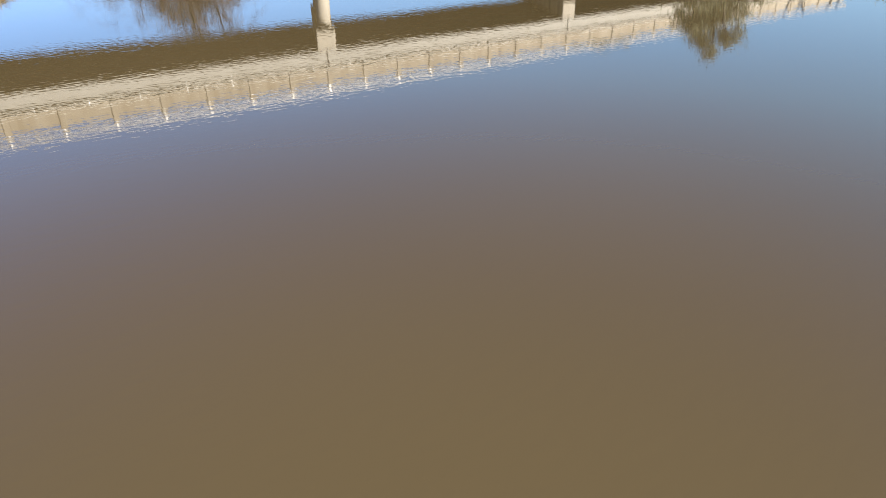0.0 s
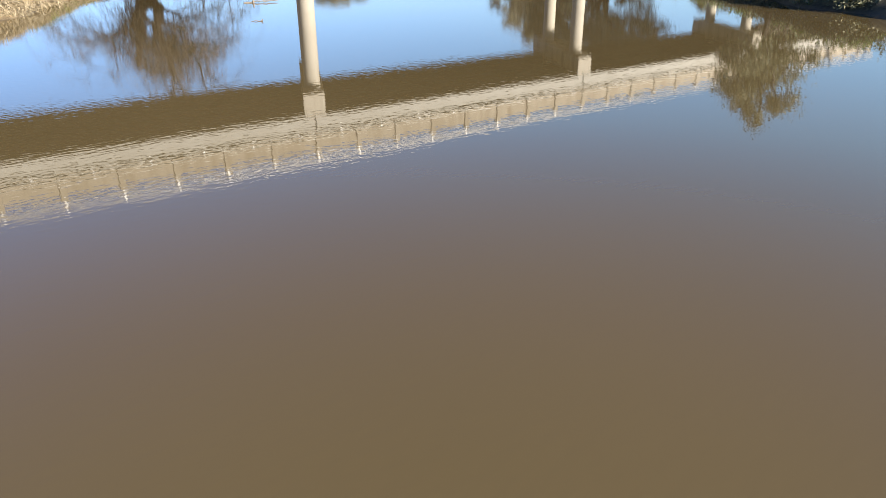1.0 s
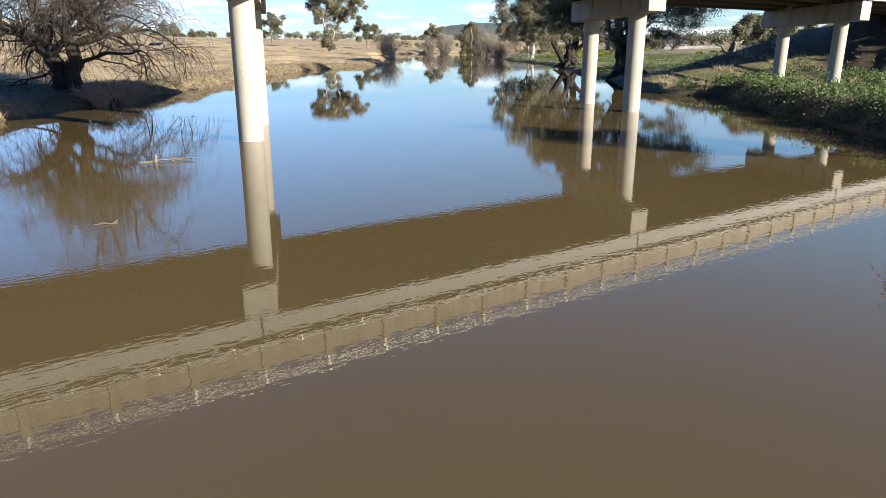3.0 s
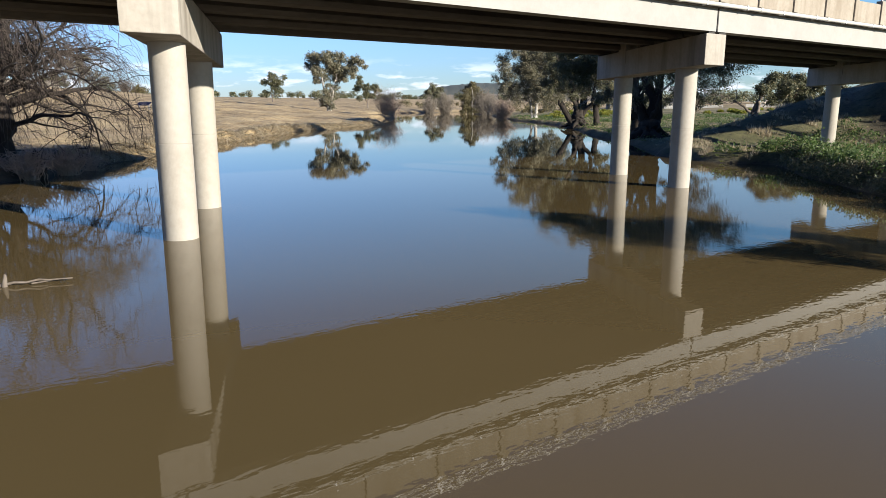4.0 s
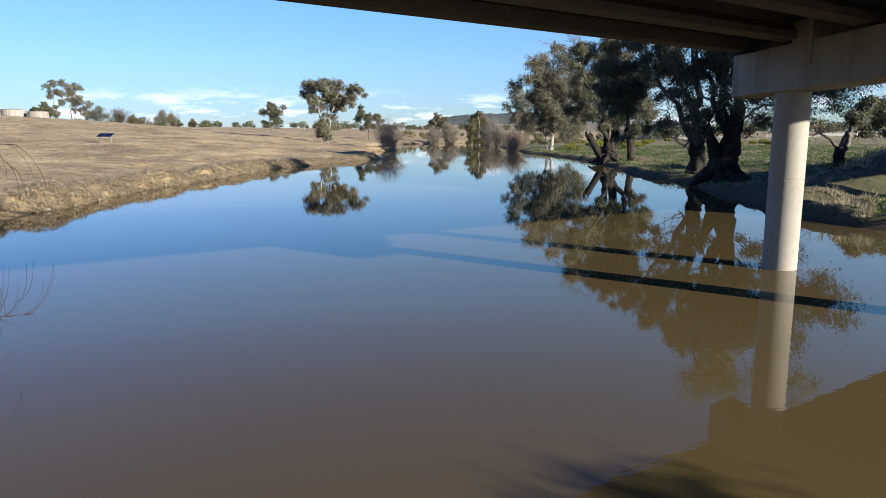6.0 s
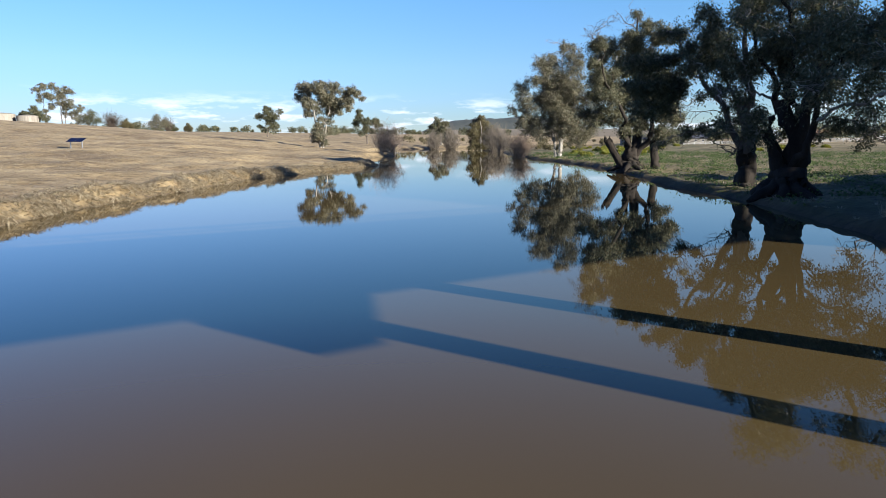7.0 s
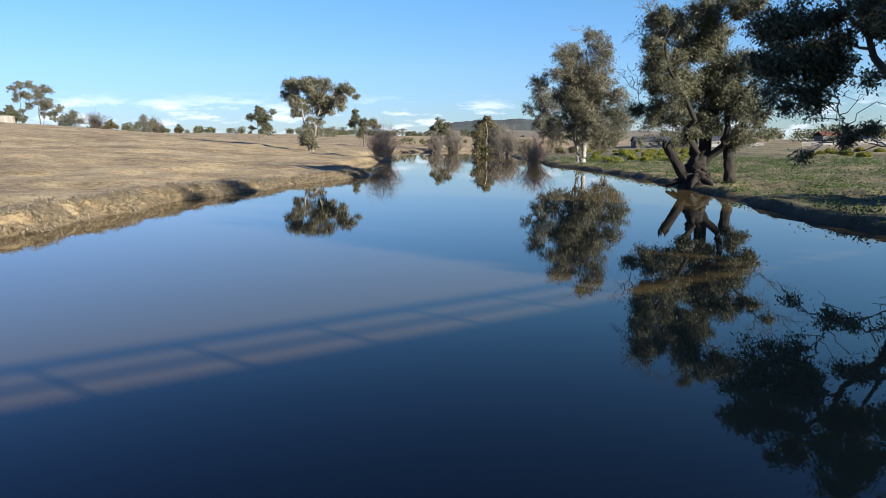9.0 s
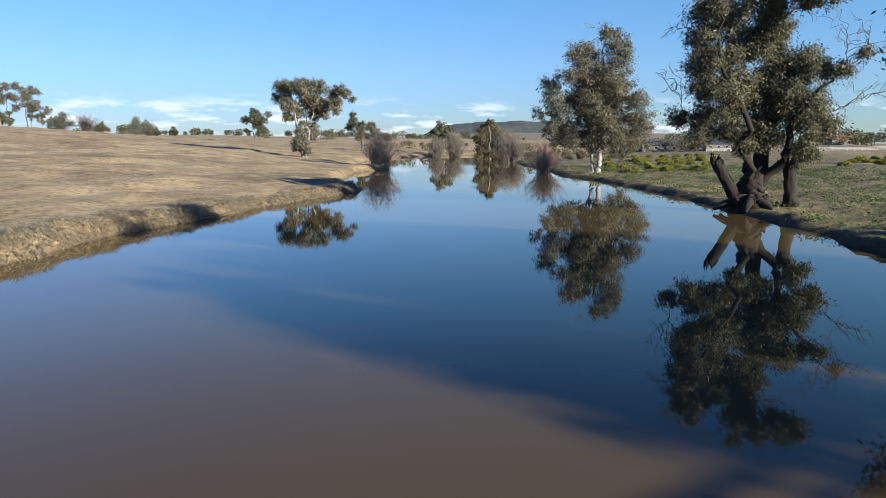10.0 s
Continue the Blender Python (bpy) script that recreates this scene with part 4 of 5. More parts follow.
gum_tree("gum_tree", 141.6, 250.2, [(-3.3, 10.8, 1.48), (-0.3, 8.8, 1.9), (-4.4, 8.4, 1.48), (2.9, 8.8, 1.69), (4.7, 7.4, 1.27), (-0.3, 5.7, 1.69), (-3.1, 12.7, 1.06), (2.2, 5.3, 1.27)], 17, "gum tree with an open crown beside the inlet", 12000, 0.5, 0.25, 3.2, (), leaves=LEAF_DARK, low=BARK_MID, high=BARK_MID, z=2.1)
gum_tree("river_tree", 154, 191, [(-2.2, 8.5, 1.94), (0.6, 9.1, 1.94), (2.7, 6.8, 1.77), (-3.4, 6, 1.77), (0.3, 6, 2.29), (3.6, 3.9, 1.59), (-2.5, 2.9, 1.94), (1, 2.5, 2.12), (4.2, 1.7, 1.24), (-0.5, 10.8, 1.24), (-3.7, 1.1, 1.06), (-0.3, 0.8, 1.59)], 18,
         "dense olive tree standing at the far waterside", 24000, 0.5, 0.3, 1.5, (), leaves=LEAF_OLIVE, z=0.3)
gum_tree("gum_tree", 168, 236, [(-1.4, 9.2, 1.71), (1.5, 8.2, 1.71), (-3.1, 6.9, 1.71), (0.1, 5.7, 2.14), (2.8, 4.9, 1.5), (-2.7, 3.4, 1.5), (0.7, 2.4, 1.5), (3.2, 2, 1.07), (-4.2, 1.9, 1.07)], 19, "gum tree on the far river bend", 12000, 0.55, 0.3, 2.5, (), leaves=LEAF_GUM, z=2.1)
gum_tree("gum_tree", 37.8, 351.5, [(0.9, 15.6, 1.86), (3.9, 16, 1.86), (-1.5, 13.8, 1.63), (6, 14.3, 1.63), (1.7, 12.1, 1.86), (4.3, 11.2, 1.86), (-0.7, 10, 1.39), (2.4, 7.6, 1.63), (5.5, 8.5, 1.16), (0.4, 5.4, 1.16), (-2.4, 11.6, 1.16)], 20,
         "tall thin gum tree on the rise", 14000, 0.42, 0.22, 4, (), leaves=LEAF_GREY, low=BARK_MID, high=BARK_MID, group="trees on the rise")
gum_tree("gum_tree", 44.6, 351.1, [(0.8, 15.4, 1.65), (3, 14.3, 1.65), (-1.2, 13.1, 1.41), (1, 11.6, 1.88), (3.1, 10.2, 1.41), (-0.9, 9.1, 1.41), (1.5, 7.5, 1.65), (4.8, 8, 1.41), (7, 7.5, 1.41), (5.5, 5.3, 1.41), (7.6, 6, 0.94), (3.3, 4.6, 1.18), (0.4, 4.6, 1.18), (5.2, 2.6, 1.18)], 21,
         "tall thin gum tree on the rise", 16000, 0.42, 0.22, 4, (), leaves=LEAF_GREY, low=BARK_MID, high=BARK_MID, group="trees on the rise", stems=((-0.6, 0), (0.9, 0)))
gum_tree("gum_tree", 34.1, 351.7, [(-0.3, 4.1, 1.84), (2.5, 3, 1.61), (-3.3, 3.7, 1.84), (0.6, 2.1, 1.61), (4.6, 1.9, 1.38), (-6.1, 3, 1.61), (-1.3, 5.9, 1.38)], 22,
         "broad gum tree on the rise", 16000, 0.42, 0.35, 2.5, (), leaves=LEAF_DARK, low=BARK_MID, high=BARK_MID, group="trees on the rise")
# trees on the near right bank, whose mirror image and shade lie on the water
gum_tree("bank_tree", 15.3, -17.0, [(0, 4.1, 0.7), (-0.6, 3.3, 0.9), (0.7, 3.6, 0.8), (-1.3, 2.7, 0.9), (0.1, 2.7, 1.1), (1.4, 2.7, 0.9), (-1.8, 1.7, 0.7), (-0.6, 1.5, 0.9), (0.8, 1.5, 1.0), (1.8, 1.7, 0.7), (0.3, 4.5, 0.5)], 23,
         "bushy young gum tree overhanging the bank", 19000, 0.15, 0.10, 0.9, (), low=BARK_DARK, high=BARK_DARK, leaves=LEAF_DARK, hang=0.75, z=0.9, dense=1.5)
for k, (x, y, crown) in enumerate(((59, -23, [(-3.5, 20.4, 2.2, 0), (2.4, 21.4, 2.3, 0), (3.2, 23.9, 2.2, 0), (-2.8, 22.0, 1.8, 0), (6.5, 24.5, 2.0, 0), (-4.9, 18.8, 1.9, 0), (-1.2, 19.0, 1.9, 0), (3.8, 20.2, 2.0, 0), (2.5, 17.8, 1.5, 0), (-1.5, 17.4, 1.3, 0), (-7.6, 16.5, 1.5, 0), (-5.2, 17.0, 1.5, 0), (-3.2, 17.2, 1.4, 0)]),
                                   (67, -24, [(-3.2, 20.6, 2.3, 0), (3.6, 22.2, 2.3, 0), (4.4, 24.7, 2.4, 0), (1.7, 24.8, 2.2, 0), (0.2, 21.6, 2.0, 0), (7.6, 24.4, 2.2, 0), (-3.6, 18.6, 2.0, 0), (-1.0, 17.8, 1.7, 0), (2.0, 19.8, 2.0, 0), (8.0, 22.0, 2.0, 0), (5.5, 19.8, 2.0, 0), (-8.0, 17.0, 1.6, 0), (-4.8, 17.0, 1.6, 0), (-1.0, 17.0, 1.6, 0)]),
                                   (75, -22, [(-2.0, 21.0, 2.3, 0), (2.5, 22.5, 2.3, 0), (0.0, 24.4, 2.2, 0), (-4.0, 23.4, 1.8, 0), (-5.0, 19.0, 2.0, 0), (-0.6, 18.6, 2.0, 0)]))):
    gum_tree("gum_tree", x, y, crown, 25 + k, "tall gum tree beside the bridge approach", 12000, 0.5, 0.5, 10, (), leaves=LEAF_GUM)

# stump logs beside the old gum
def stump(x, y, pts, radii, label, seed, name="stump", mat=BARK_DARK):
    rng = np.random.default_rng(seed)
    t = Tubes()
    side, ahead = np.array([RIGHT.x, RIGHT.y, 0]), np.array([FWD.x, FWD.y, 0])
    line = np.array([side * a + ahead * b + np.array([0, 0, c]) for a, b, c in pts])
    fine = np.linspace(0, len(line) - 1, 16)
    path = np.stack([np.interp(fine, np.arange(len(line)), line[:, q]) for q in range(3)], 1)
    r_ = np.interp(fine, np.arange(len(line)), radii)
    path[1:-1, :2] += rng.normal(size=(14, 2)) * 0.06 * r_[1:-1, None]
    t.tube(path, r_, 26, 0.03, rng, 0.10, 0.2)
    e = path[-1] - (path[-1] - path[-3]) * 0.6
    t.tube([path[-1], e], [r_[-1], 0.02], 26)
    for _ in range(9):                               # the broken rim stands up in splinters
        a_ = rng.uniform(0, math.tau)
        rim = path[-1] + np.array([math.cos(a_), math.sin(a_), 0]) * r_[-1] * 0.8
        t.tube([rim - [0, 0, 0.25], rim + rng.normal(size=3) * 0.05 + [0, 0, 0.1], rim + rng.normal(size=3) * 0.08 + [0, 0, rng.uniform(0.2, 0.6) * r_[-1] / 0.4]],
               [r_[-1] * 0.28, r_[-1] * 0.2, 0.015], 6)
    return tagged(put(name, t.mesh(name, mat), at=pose(x, y, ground_z(x, y))), label, "stump")


stump(68.4, 53.6, [(0.2, 0, -0.4), (-0.7, 0.1, 0.9), (-1.5, 0.1, 2.1), (-2.2, 0, 3.3)], [0.6, 0.44, 0.38, 0.34], "charred hollow leaning tree stump", 1)
stump(70.4, 51.8, [(0.3, 0, -0.4), (0.25, 0, 1.0), (0.1, 0, 2.2), (0.1, 0, 3.1)], [0.5, 0.4, 0.36, 0.3], "charred hollow upright tree stump", 2)
stump(-1.5, 18.2, [(0, 0, -0.4), (0, 0, 0.4), (-0.1, 0, 0.9), (-0.25, 0, 1.25)], [0.3, 0.25, 0.24, 0.14], "dark broken willow stump at the waterline", 3)
stump(-3.2, 19.4, [(0, 0, -0.4), (0, 0, 0.4), (0.02, 0, 0.8), (0.03, 0, 1.0)], [0.13, 0.11, 0.1, 0.08], "thin dark broken willow stump", 4)


def grow(start, way, length, steps, rng, jitter, pull):
    """A wandering branch that bends to the ground as it goes."""
    p, d, out = np.array(start, float), np.array(way, float), []
    d /= np.linalg.norm(d)
    for k in range(steps + 1):
        out.append(p.copy())
        d = d + rng.normal(size=3) * jitter - np.array([0, 0, pull * (0.3 + k / steps)])
        d /= np.linalg.norm(d)
        p = p + d * length / steps
        p[2] = max(p[2], 0.25)
    return np.array(out)


def willow(x, y, seed):
    """A bare willow: two leaning stems, arching limbs that split and split again, long hanging twigs."""
    rng = np.random.default_rng(seed)
    root = thing("willow_tree", pose(x, y, ground_z(x, y)), "bare winter willow with drooping twigs over the bank", "tree")
    wood, twigs = Tubes(), Tubes()
    side, ahead = np.array([RIGHT.x, RIGHT.y, 0]), np.array([FWD.x, FWD.y, 0])
    up = np.array([0, 0, 1.0])
    ends = []
    for lean_, h, r in ((-1.7, 6.0, 0.46), (1.0, 6.6, 0.42)):
        line = bent(side * lean_ * 0.12 - up * 0.4, side * lean_ + up * h, 0, rng, 11, 0.035)
        rad = r * np.interp(np.linspace(0, 1, 11), [0, 0.12, 0.4, 1], [1.5, 1.15, 0.85, 0.35])
        wood.tube(line, rad, 14, 0.07, rng)
        for j in range(20):
            k = int(rng.integers(3, 11))
            a = rng.uniform(0, math.tau)
            tilt = rng.uniform(0.25, 1.7) * (1.0 if k > 5 else 0.6)
            way = side * math.cos(a) * (1.15 if lean_ * math.cos(a) > 0 else 0.8) + ahead * math.sin(a) + up * tilt
            ln = rng.uniform(4.0, 8.0)
            lb = grow(line[k], way, ln, 13, rng, 0.16, 0.11)
            lr = np.linspace(max(0.05, rad[k] * rng.uniform(0.25, 0.48)), 0.024, 14)
            limb = Tubes()
            limb.tube(lb, lr, 7, 0.06, rng)
            for _ in range(12):
                m = int(rng.integers(2, 13))
                d2 = (lb[m + 1] - lb[m]) / np.linalg.norm(lb[m + 1] - lb[m]) + rng.normal(size=3) * 0.75 + up * 0.35
                b2 = grow(lb[m], d2, rng.uniform(1.2, 3.2), 9, rng, 0.22, 0.10)
                limb.tube(b2, np.linspace(max(0.02, lr[m] * 0.5), 0.011, 10), 4)
                ends += [b2[q] for q in (4, 6, 8, 9)]
                for _ in range(4):
                    q = int(rng.integers(1, 9))
                    d3 = (b2[q + 1] - b2[q]) / np.linalg.norm(b2[q + 1] - b2[q]) + rng.normal(size=3) * 0.8 + up * 0.1
                    b3 = grow(b2[q], d3, rng.uniform(0.5, 1.5), 6, rng, 0.25, 0.16)
                    limb.tube(b3, np.linspace(0.015, 0.008, 7), 3)
                    ends += [b3[4], b3[6]]
            put("limb", limb.mesh("limb", BARK_WILLOW), root)
    ends = np.array(ends)
    for e in ends[rng.permutation(len(ends))][:4200]:
        flat = e * np.array([1, 1, 0])
        far_out = np.linalg.norm(flat)
        drop = rng.uniform(0.4, 1.5) + 0.30 * max(0, far_out - 3.5) * rng.uniform(0.2, 1)
        drop = min(drop, max(0.25, e[2] - 0.15))
        p = grow(e, flat / (far_out + 1e-6) * 0.5 + rng.normal(size=3) * 0.25 - up * 0.2, drop, 6, rng, 0.10, 0.55)
        twigs.tube(p, np.linspace(0.010, 0.006, 7), 3)
    put("trunk", wood.mesh("trunk", BARK_WILLOW), root)
    put("twig_curtain", twigs.mesh("twig_curtain", TWIG), root, "thin hanging bare twigs")


willow(-2.9, 22.0, 31)


def shrub(name, x, y, seed, width, height, label, mat=TWIG_RED, n=420, r0=0.03, z=None):
    """A leafless shrub of many thin stems."""
    rng = np.random.default_rng(seed)
    t = Tubes()
    for _ in range(n // 6):
        a, w = rng.uniform(0, math.tau), rng.uniform(0.1, 1) * width / 2
        e = np.array([math.cos(a) * w, math.sin(a) * w, height * rng.uniform(0.45, 1.0) * (1 - 0.35 * (2 * w / width) ** 2)])
        line = bent(rng.normal(size=3) * np.array([0.12, 0.12, 0]) * width * 0.6 + [0, 0, -0.3], e, 0.08, rng, 7, 0.07)
        t.tube(line, np.linspace(r0, r0 * 0.35, 7), 4)
        for _ in range(6):
            k = rng.integers(2, 7)
            e2 = line[k] + rng.normal(size=3) * 0.13 * height + [0, 0, 0.10 * height]
            t.tube(bent(line[k], e2, 0.05, rng, 4, 0.1), np.linspace(r0 * 0.55, r0 * 0.22, 4), 3)
    return tagged(put(name, t.mesh(name, mat), at=pose(x, y, ground_z(x, y) if z is None else z)), label, "shrub")


shrub("bare_shrub", 83.5, 134, 41, 9.0, 7.6, "leafless brown shrub on the point", n=800, r0=0.032, z=0.1)
shrub("bare_shrub", 88.5, 139, 42, 5.4, 6.2, "leafless brown shrub on the point", n=500, r0=0.032, z=0.1)
shrub("bare_shrub", 100, 108.5, 43, 8.4, 4.8, "leafless reddish shrub at the waterside", n=800, r0=0.03, z=0.1)
shrub("bare_shrub", 106, 115, 44, 6.5, 5.0, "leafless reddish shrub at the waterside", n=600, r0=0.03, z=0.1)
shrub("bare_tree", 147.3, 175.6, 45, 9, 8.5, "leafless grey tree on the far bank", DEADWOOD, 1100, 0.07)
shrub("bare_tree", 139.8, 162.7, 46, 7, 7.0, "leafless grey tree on the far bank", DEADWOOD, 900, 0.06)
shrub("bare_tree", 163.3, 222.7, 47, 8, 9.5, "leafless grey tree on the far bank", DEADWOOD, 900, 0.08)
shrub("bare_tree", 152.6, 218.4, 48, 7, 8.0, "leafless grey tree on the far bank", DEADWOOD, 900, 0.08)
for i, (x, y, w, h) in enumerate(((58.3, 380, 14, 8.0), (75.5, 383, 7, 5.5), (93.4, 395, 13, 9.6), (110, 432, 6, 4.4), (125.6, 460, 7, 6.5))):
    gum_tree("gum_tree", x, y, [(0, h * 0.62, w * 0.2), (-w * 0.2, h * 0.55, w * 0.18), (w * 0.22, h * 0.55, w * 0.18), (0, h * 0.84, w * 0.15), (-w * 0.34, h * 0.36, w * 0.15), (w * 0.36, h * 0.38, w * 0.14), (w * 0.12, h * 0.34, w * 0.18), (-w * 0.12, h * 0.32, w * 0.18)], 60 + i,
             "low bushy tree on the skyline of the rise", 8000, 0.42, 0.16, 1.0, (), leaves=(LEAF_DARK, LEAF_OLIVE, LEAF_GREY)[i % 3], low=BARK_MID, high=BARK_MID, group="trees on the rise")
shrub("bare_tree", 68.5, 379, 49, 11, 8.0, "leafless grey tree on the skyline of the rise", TWIG, 700, 0.09)
shrub("bare_tree", 99, 397, 50, 8, 8.0, "leafless grey tree on the skyline of the rise", TWIG, 500, 0.08)

# ---------------- growth on the banks ----------------


def scatter(n, seed, x0, x1, y0, y1, keep):
    """Random spots on the land, kept where keep(x, y, d, left) says so."""
    rng = np.random.default_rng(seed)
    x, y = rng.uniform(x0, x1, n), rng.uniform(y0, y1, n)
    z, d, left = land(x, y)
    ok = keep(x, y, d, left, rng.uniform(0, 1, n))
    return np.stack([x[ok], y[ok], z[ok]], 1)


def tussocks(name, spots, blades, height, spread, mat, label, seed, width=0.03, droop=0.5, size=None):
    """Tufts of bent grass blades, all one growth."""
    rng = np.random.default_rng(seed)
    n = len(spots)
    s = np.repeat(spots, blades, axis=0)
    big = np.repeat(rng.uniform(0.5, 1.3, n) if size is None else size, blades)[:, None]
    m = len(s)
    a = rng.uniform(0, math.tau, m)
    out = np.stack([np.cos(a), np.sin(a), np.zeros(m)], 1)
    foot = s + out * (rng.uniform(0, 1, m)[:, None] ** 0.7) * spread * 0.4 * big - [0, 0, 0.03]
    h = height * rng.uniform(0.5, 1.2, m)[:, None] * big
    lean_ = rng.uniform(0.2, 1.0, m)[:, None] * spread * big
    up = np.array([[0, 0, 1.0]])
    tip = foot + up * h * (1 - droop * rng.uniform(0, 1, m)[:, None]) + out * lean_
    w = np.stack([-np.sin(a), np.cos(a), np.zeros(m)], 1) * width * rng.uniform(0.6, 1.4, m)[:, None]
    v = np.stack([foot - w, foot + w, tip], 1).reshape(-1, 3)
    return tagged(put(name, mesh_of(name, v, None, mat, False, np.arange(3 * m).reshape(m, 3))), label, "grass", kind="stuff")


def mounds(name, spots, blades, radius, mat, label, seed):
    """Rounded tussocks: each a low dome whose blades hang down its side."""
    rng = np.random.default_rng(seed)
    n = len(spots)
    r = np.repeat(radius * rng.uniform(0.5, 1.25, n) ** 1.3, blades)[:, None]
    s = np.repeat(spots, blades, axis=0)
    m = len(s)
    a, e = rng.uniform(0, math.tau, m), np.arcsin(rng.uniform(0.05, 1, m))
    out = np.stack([np.cos(a) * np.cos(e), np.sin(a) * np.cos(e), 0.75 * np.sin(e)], 1)
    flat = np.stack([np.cos(a), np.sin(a), np.zeros(m)], 1)
    foot = s + out * r * rng.uniform(0.85, 1.1, m)[:, None] - [0, 0, 0.05]
    ln = r * rng.uniform(0.35, 0.8, m)[:, None]
    tip = foot + (flat * 0.75 + rng.normal(size=(m, 3)) * 0.35 - np.array([0, 0, 0.55]) * np.cos(e)[:, None] + out * 0.25) * ln
    w = np.stack([-np.sin(a), np.cos(a), np.zeros(m)], 1) * 0.022 * rng.uniform(0.6, 1.5, m)[:, None]
    v = np.stack([foot - w, foot + w, tip], 1).reshape(-1, 3)
    return tagged(put(name, mesh_of(name, v, None, mat, False, np.arange(3 * m).reshape(m, 3))), label, "grass", kind="stuff")


dome_spots = scatter(60000, 170, -25, 62, -10, 96, lambda x, y, d, l, u: l & (d > 0.15) & (d < 2.6) & (u < 0.75 * np.exp(-((d - 0.8) / 0.9) ** 2)) & ~((x < 3.5) & (y > 12) & (y < 24) & (x > -7)))
mounds("bank_tussocks", dome_spots[:3200], 130, 0.36, STRAW, "rounded tussocks of pale dry grass over the bank edge", 171)
near_left = scatter(200000, 71, -25, 62, -10, 92, lambda x, y, d, l, u: l & (d > 0.08) & (d < 3.4) & (u < np.exp(-((d - 0.9) / 1.1) ** 2) * 0.9) & ~((x < 4.5) & (y > 12) & (y < 26) & (x > -7)))
tussocks("bank_grass", near_left[:12000], 14, 0.15, 0.34, STRAW, "tussocks of dry straw grass along the bank edge", 72, 0.024, 0.8)
tall = scatter(9000, 73, -20, -4, -4, 14, lambda x, y, d, l, u: l & (d > 0.1) & (d < 3.2) & (u < 0.5))
tussocks("bank_grass", tall[::2], 16, 0.42, 0.45, STRAW, "tall dry grass by the willow", 74, 0.02, 0.6)
field = scatter(160000, 75, -30, 95, 10, 150, lambda x, y, d, l, u: l & (d > 1.6) & (u < 0.45 + 0.3 * waves(x, y, 7, 76)) & (np.hypot(x - 10, y - 40) < 75))
tussocks("pasture_grass", field[:64000], 5, 0.10, 0.2, STRAW, "short dry pasture grass", 77, 0.03, 0.7)
green_left = scatter(2500, 78, -18, -8, 2, 16, lambda x, y, d, l, u: l & (d > 0.3) & (d < 4))
tussocks("bank_weeds", green_left, 12, 0.4, 0.3, GRASS, "green grass shoots by the water", 79, 0.02)

right_grass = scatter(60000, 81, 14, 110, -25, 130, lambda x, y, d, l, u: ~l & (d > 0.25) & (d < 34) & ~((y > 8) & (y < 20) & (x > 33) & (x < 66)) & (u < (0.42 + 0.35 * waves(x, y, 6, 82)) * np.exp(-d / 22)))
tussocks("meadow_grass", right_grass[:26000], 12, 0.14, 0.24, GRASS, "rough green and dry grass on the bank", 83, 0.028, 0.5)
right_dry = scatter(40000, 84, 20, 130, -20, 110, lambda x, y, d, l, u: ~l & (d > 0.6) & (d < 55) & (u < 0.16 + 0.22 * waves(x, y, 9, 85)))
tussocks("meadow_grass", right_dry[:12000], 12, 0.24, 0.32, STRAW, "clumps of dry grass on the meadow", 86, 0.022, 0.45)
right_edge = scatter(30000, 87, 14, 110, -25, 120, lambda x, y, d, l, u: ~l & (d > 0.02) & (d < 0.9) & (u < 0.35))
tussocks("bank_roots", right_edge, 9, 0.16, 0.35, TWIG, "roots and dead stems along the muddy edge", 88, 0.012, 1.4)


def weeds(name, spots, per, size, seed, mat, label, rise=0.35, wide=0.6):
    rng = np.random.default_rng(seed)
    c = np.repeat(spots, per, axis=0)
    u = rng.normal(size=(len(c), 3)) * np.array([0.30, 0.30, 0.18])
    u[:, 2] = np.abs(u[:, 2]) + rng.uniform(0, rise, len(c))
    return tagged(put(name, leaf_mesh(name, c + u, size, rng, mat, 0.15, wide)), label, "weeds", kind="stuff")


lawn = scatter(70000, 90, 16, 54, -20, 9, lambda x, y, d, l, u: ~l & (d > 1.2) & (d < 24) & (u < 0.75 + 0.3 * waves(x, y, 3.5, 196)) & ~((x > 49) & (y > -3)))
tussocks("bank_lawn", lawn[:22000], 8, 0.13, 0.22, LAWN, "short bright green grass on the bank by the bridge", 191, 0.02, 0.5)
leafy_spots = scatter(26000, 91, 16, 62, -18, 8.5, lambda x, y, d, l, u: ~l & (d > 0.3) & (d < 18) & (d > 1.4) & (waves(x, y, 4.2, 92) > 0.25 + 0.5 * u) & ~((x > 57) & (y > -3) & (y < 9)))
weeds("broadleaf_weeds", leafy_spots[:340], 40, 0.15, 93, LEAF_WEED, "lush broad-leaved green weeds under the bridge", 0.45)
dry_spots = scatter(20000, 190, 16, 62, -18, 16, lambda x, y, d, l, u: ~l & (d > 0.4) & (d < 16) & (waves(x, y, 3.6, 192) > 0.35 + 0.5 * u))
tussocks("dry_stems", dry_spots[:1500], 16, 0.55, 0.35, STRAW, "clumps of dead pale grass among the weeds", 193, 0.014, 0.3)
edge_spots = scatter(16000, 94, 14, 36, -22, 5, lambda x, y, d, l, u: ~l & (d > 0.9) & (d < 2.6) & (waves(x, y, 3.0, 194) > 0.0 + 0.6 * u))
weeds("broadleaf_weeds", edge_spots[:260], 40, 0.14, 95, LEAF_WEED, "green weeds hanging over the bank", 0.5)
low_spots = scatter(60000, 96, 40, 130, 20, 120, lambda x, y, d, l, u: ~l & (d > 1) & (d < 50) & (u < 0.06 + 0.3 * waves(x, y, 7, 97)))
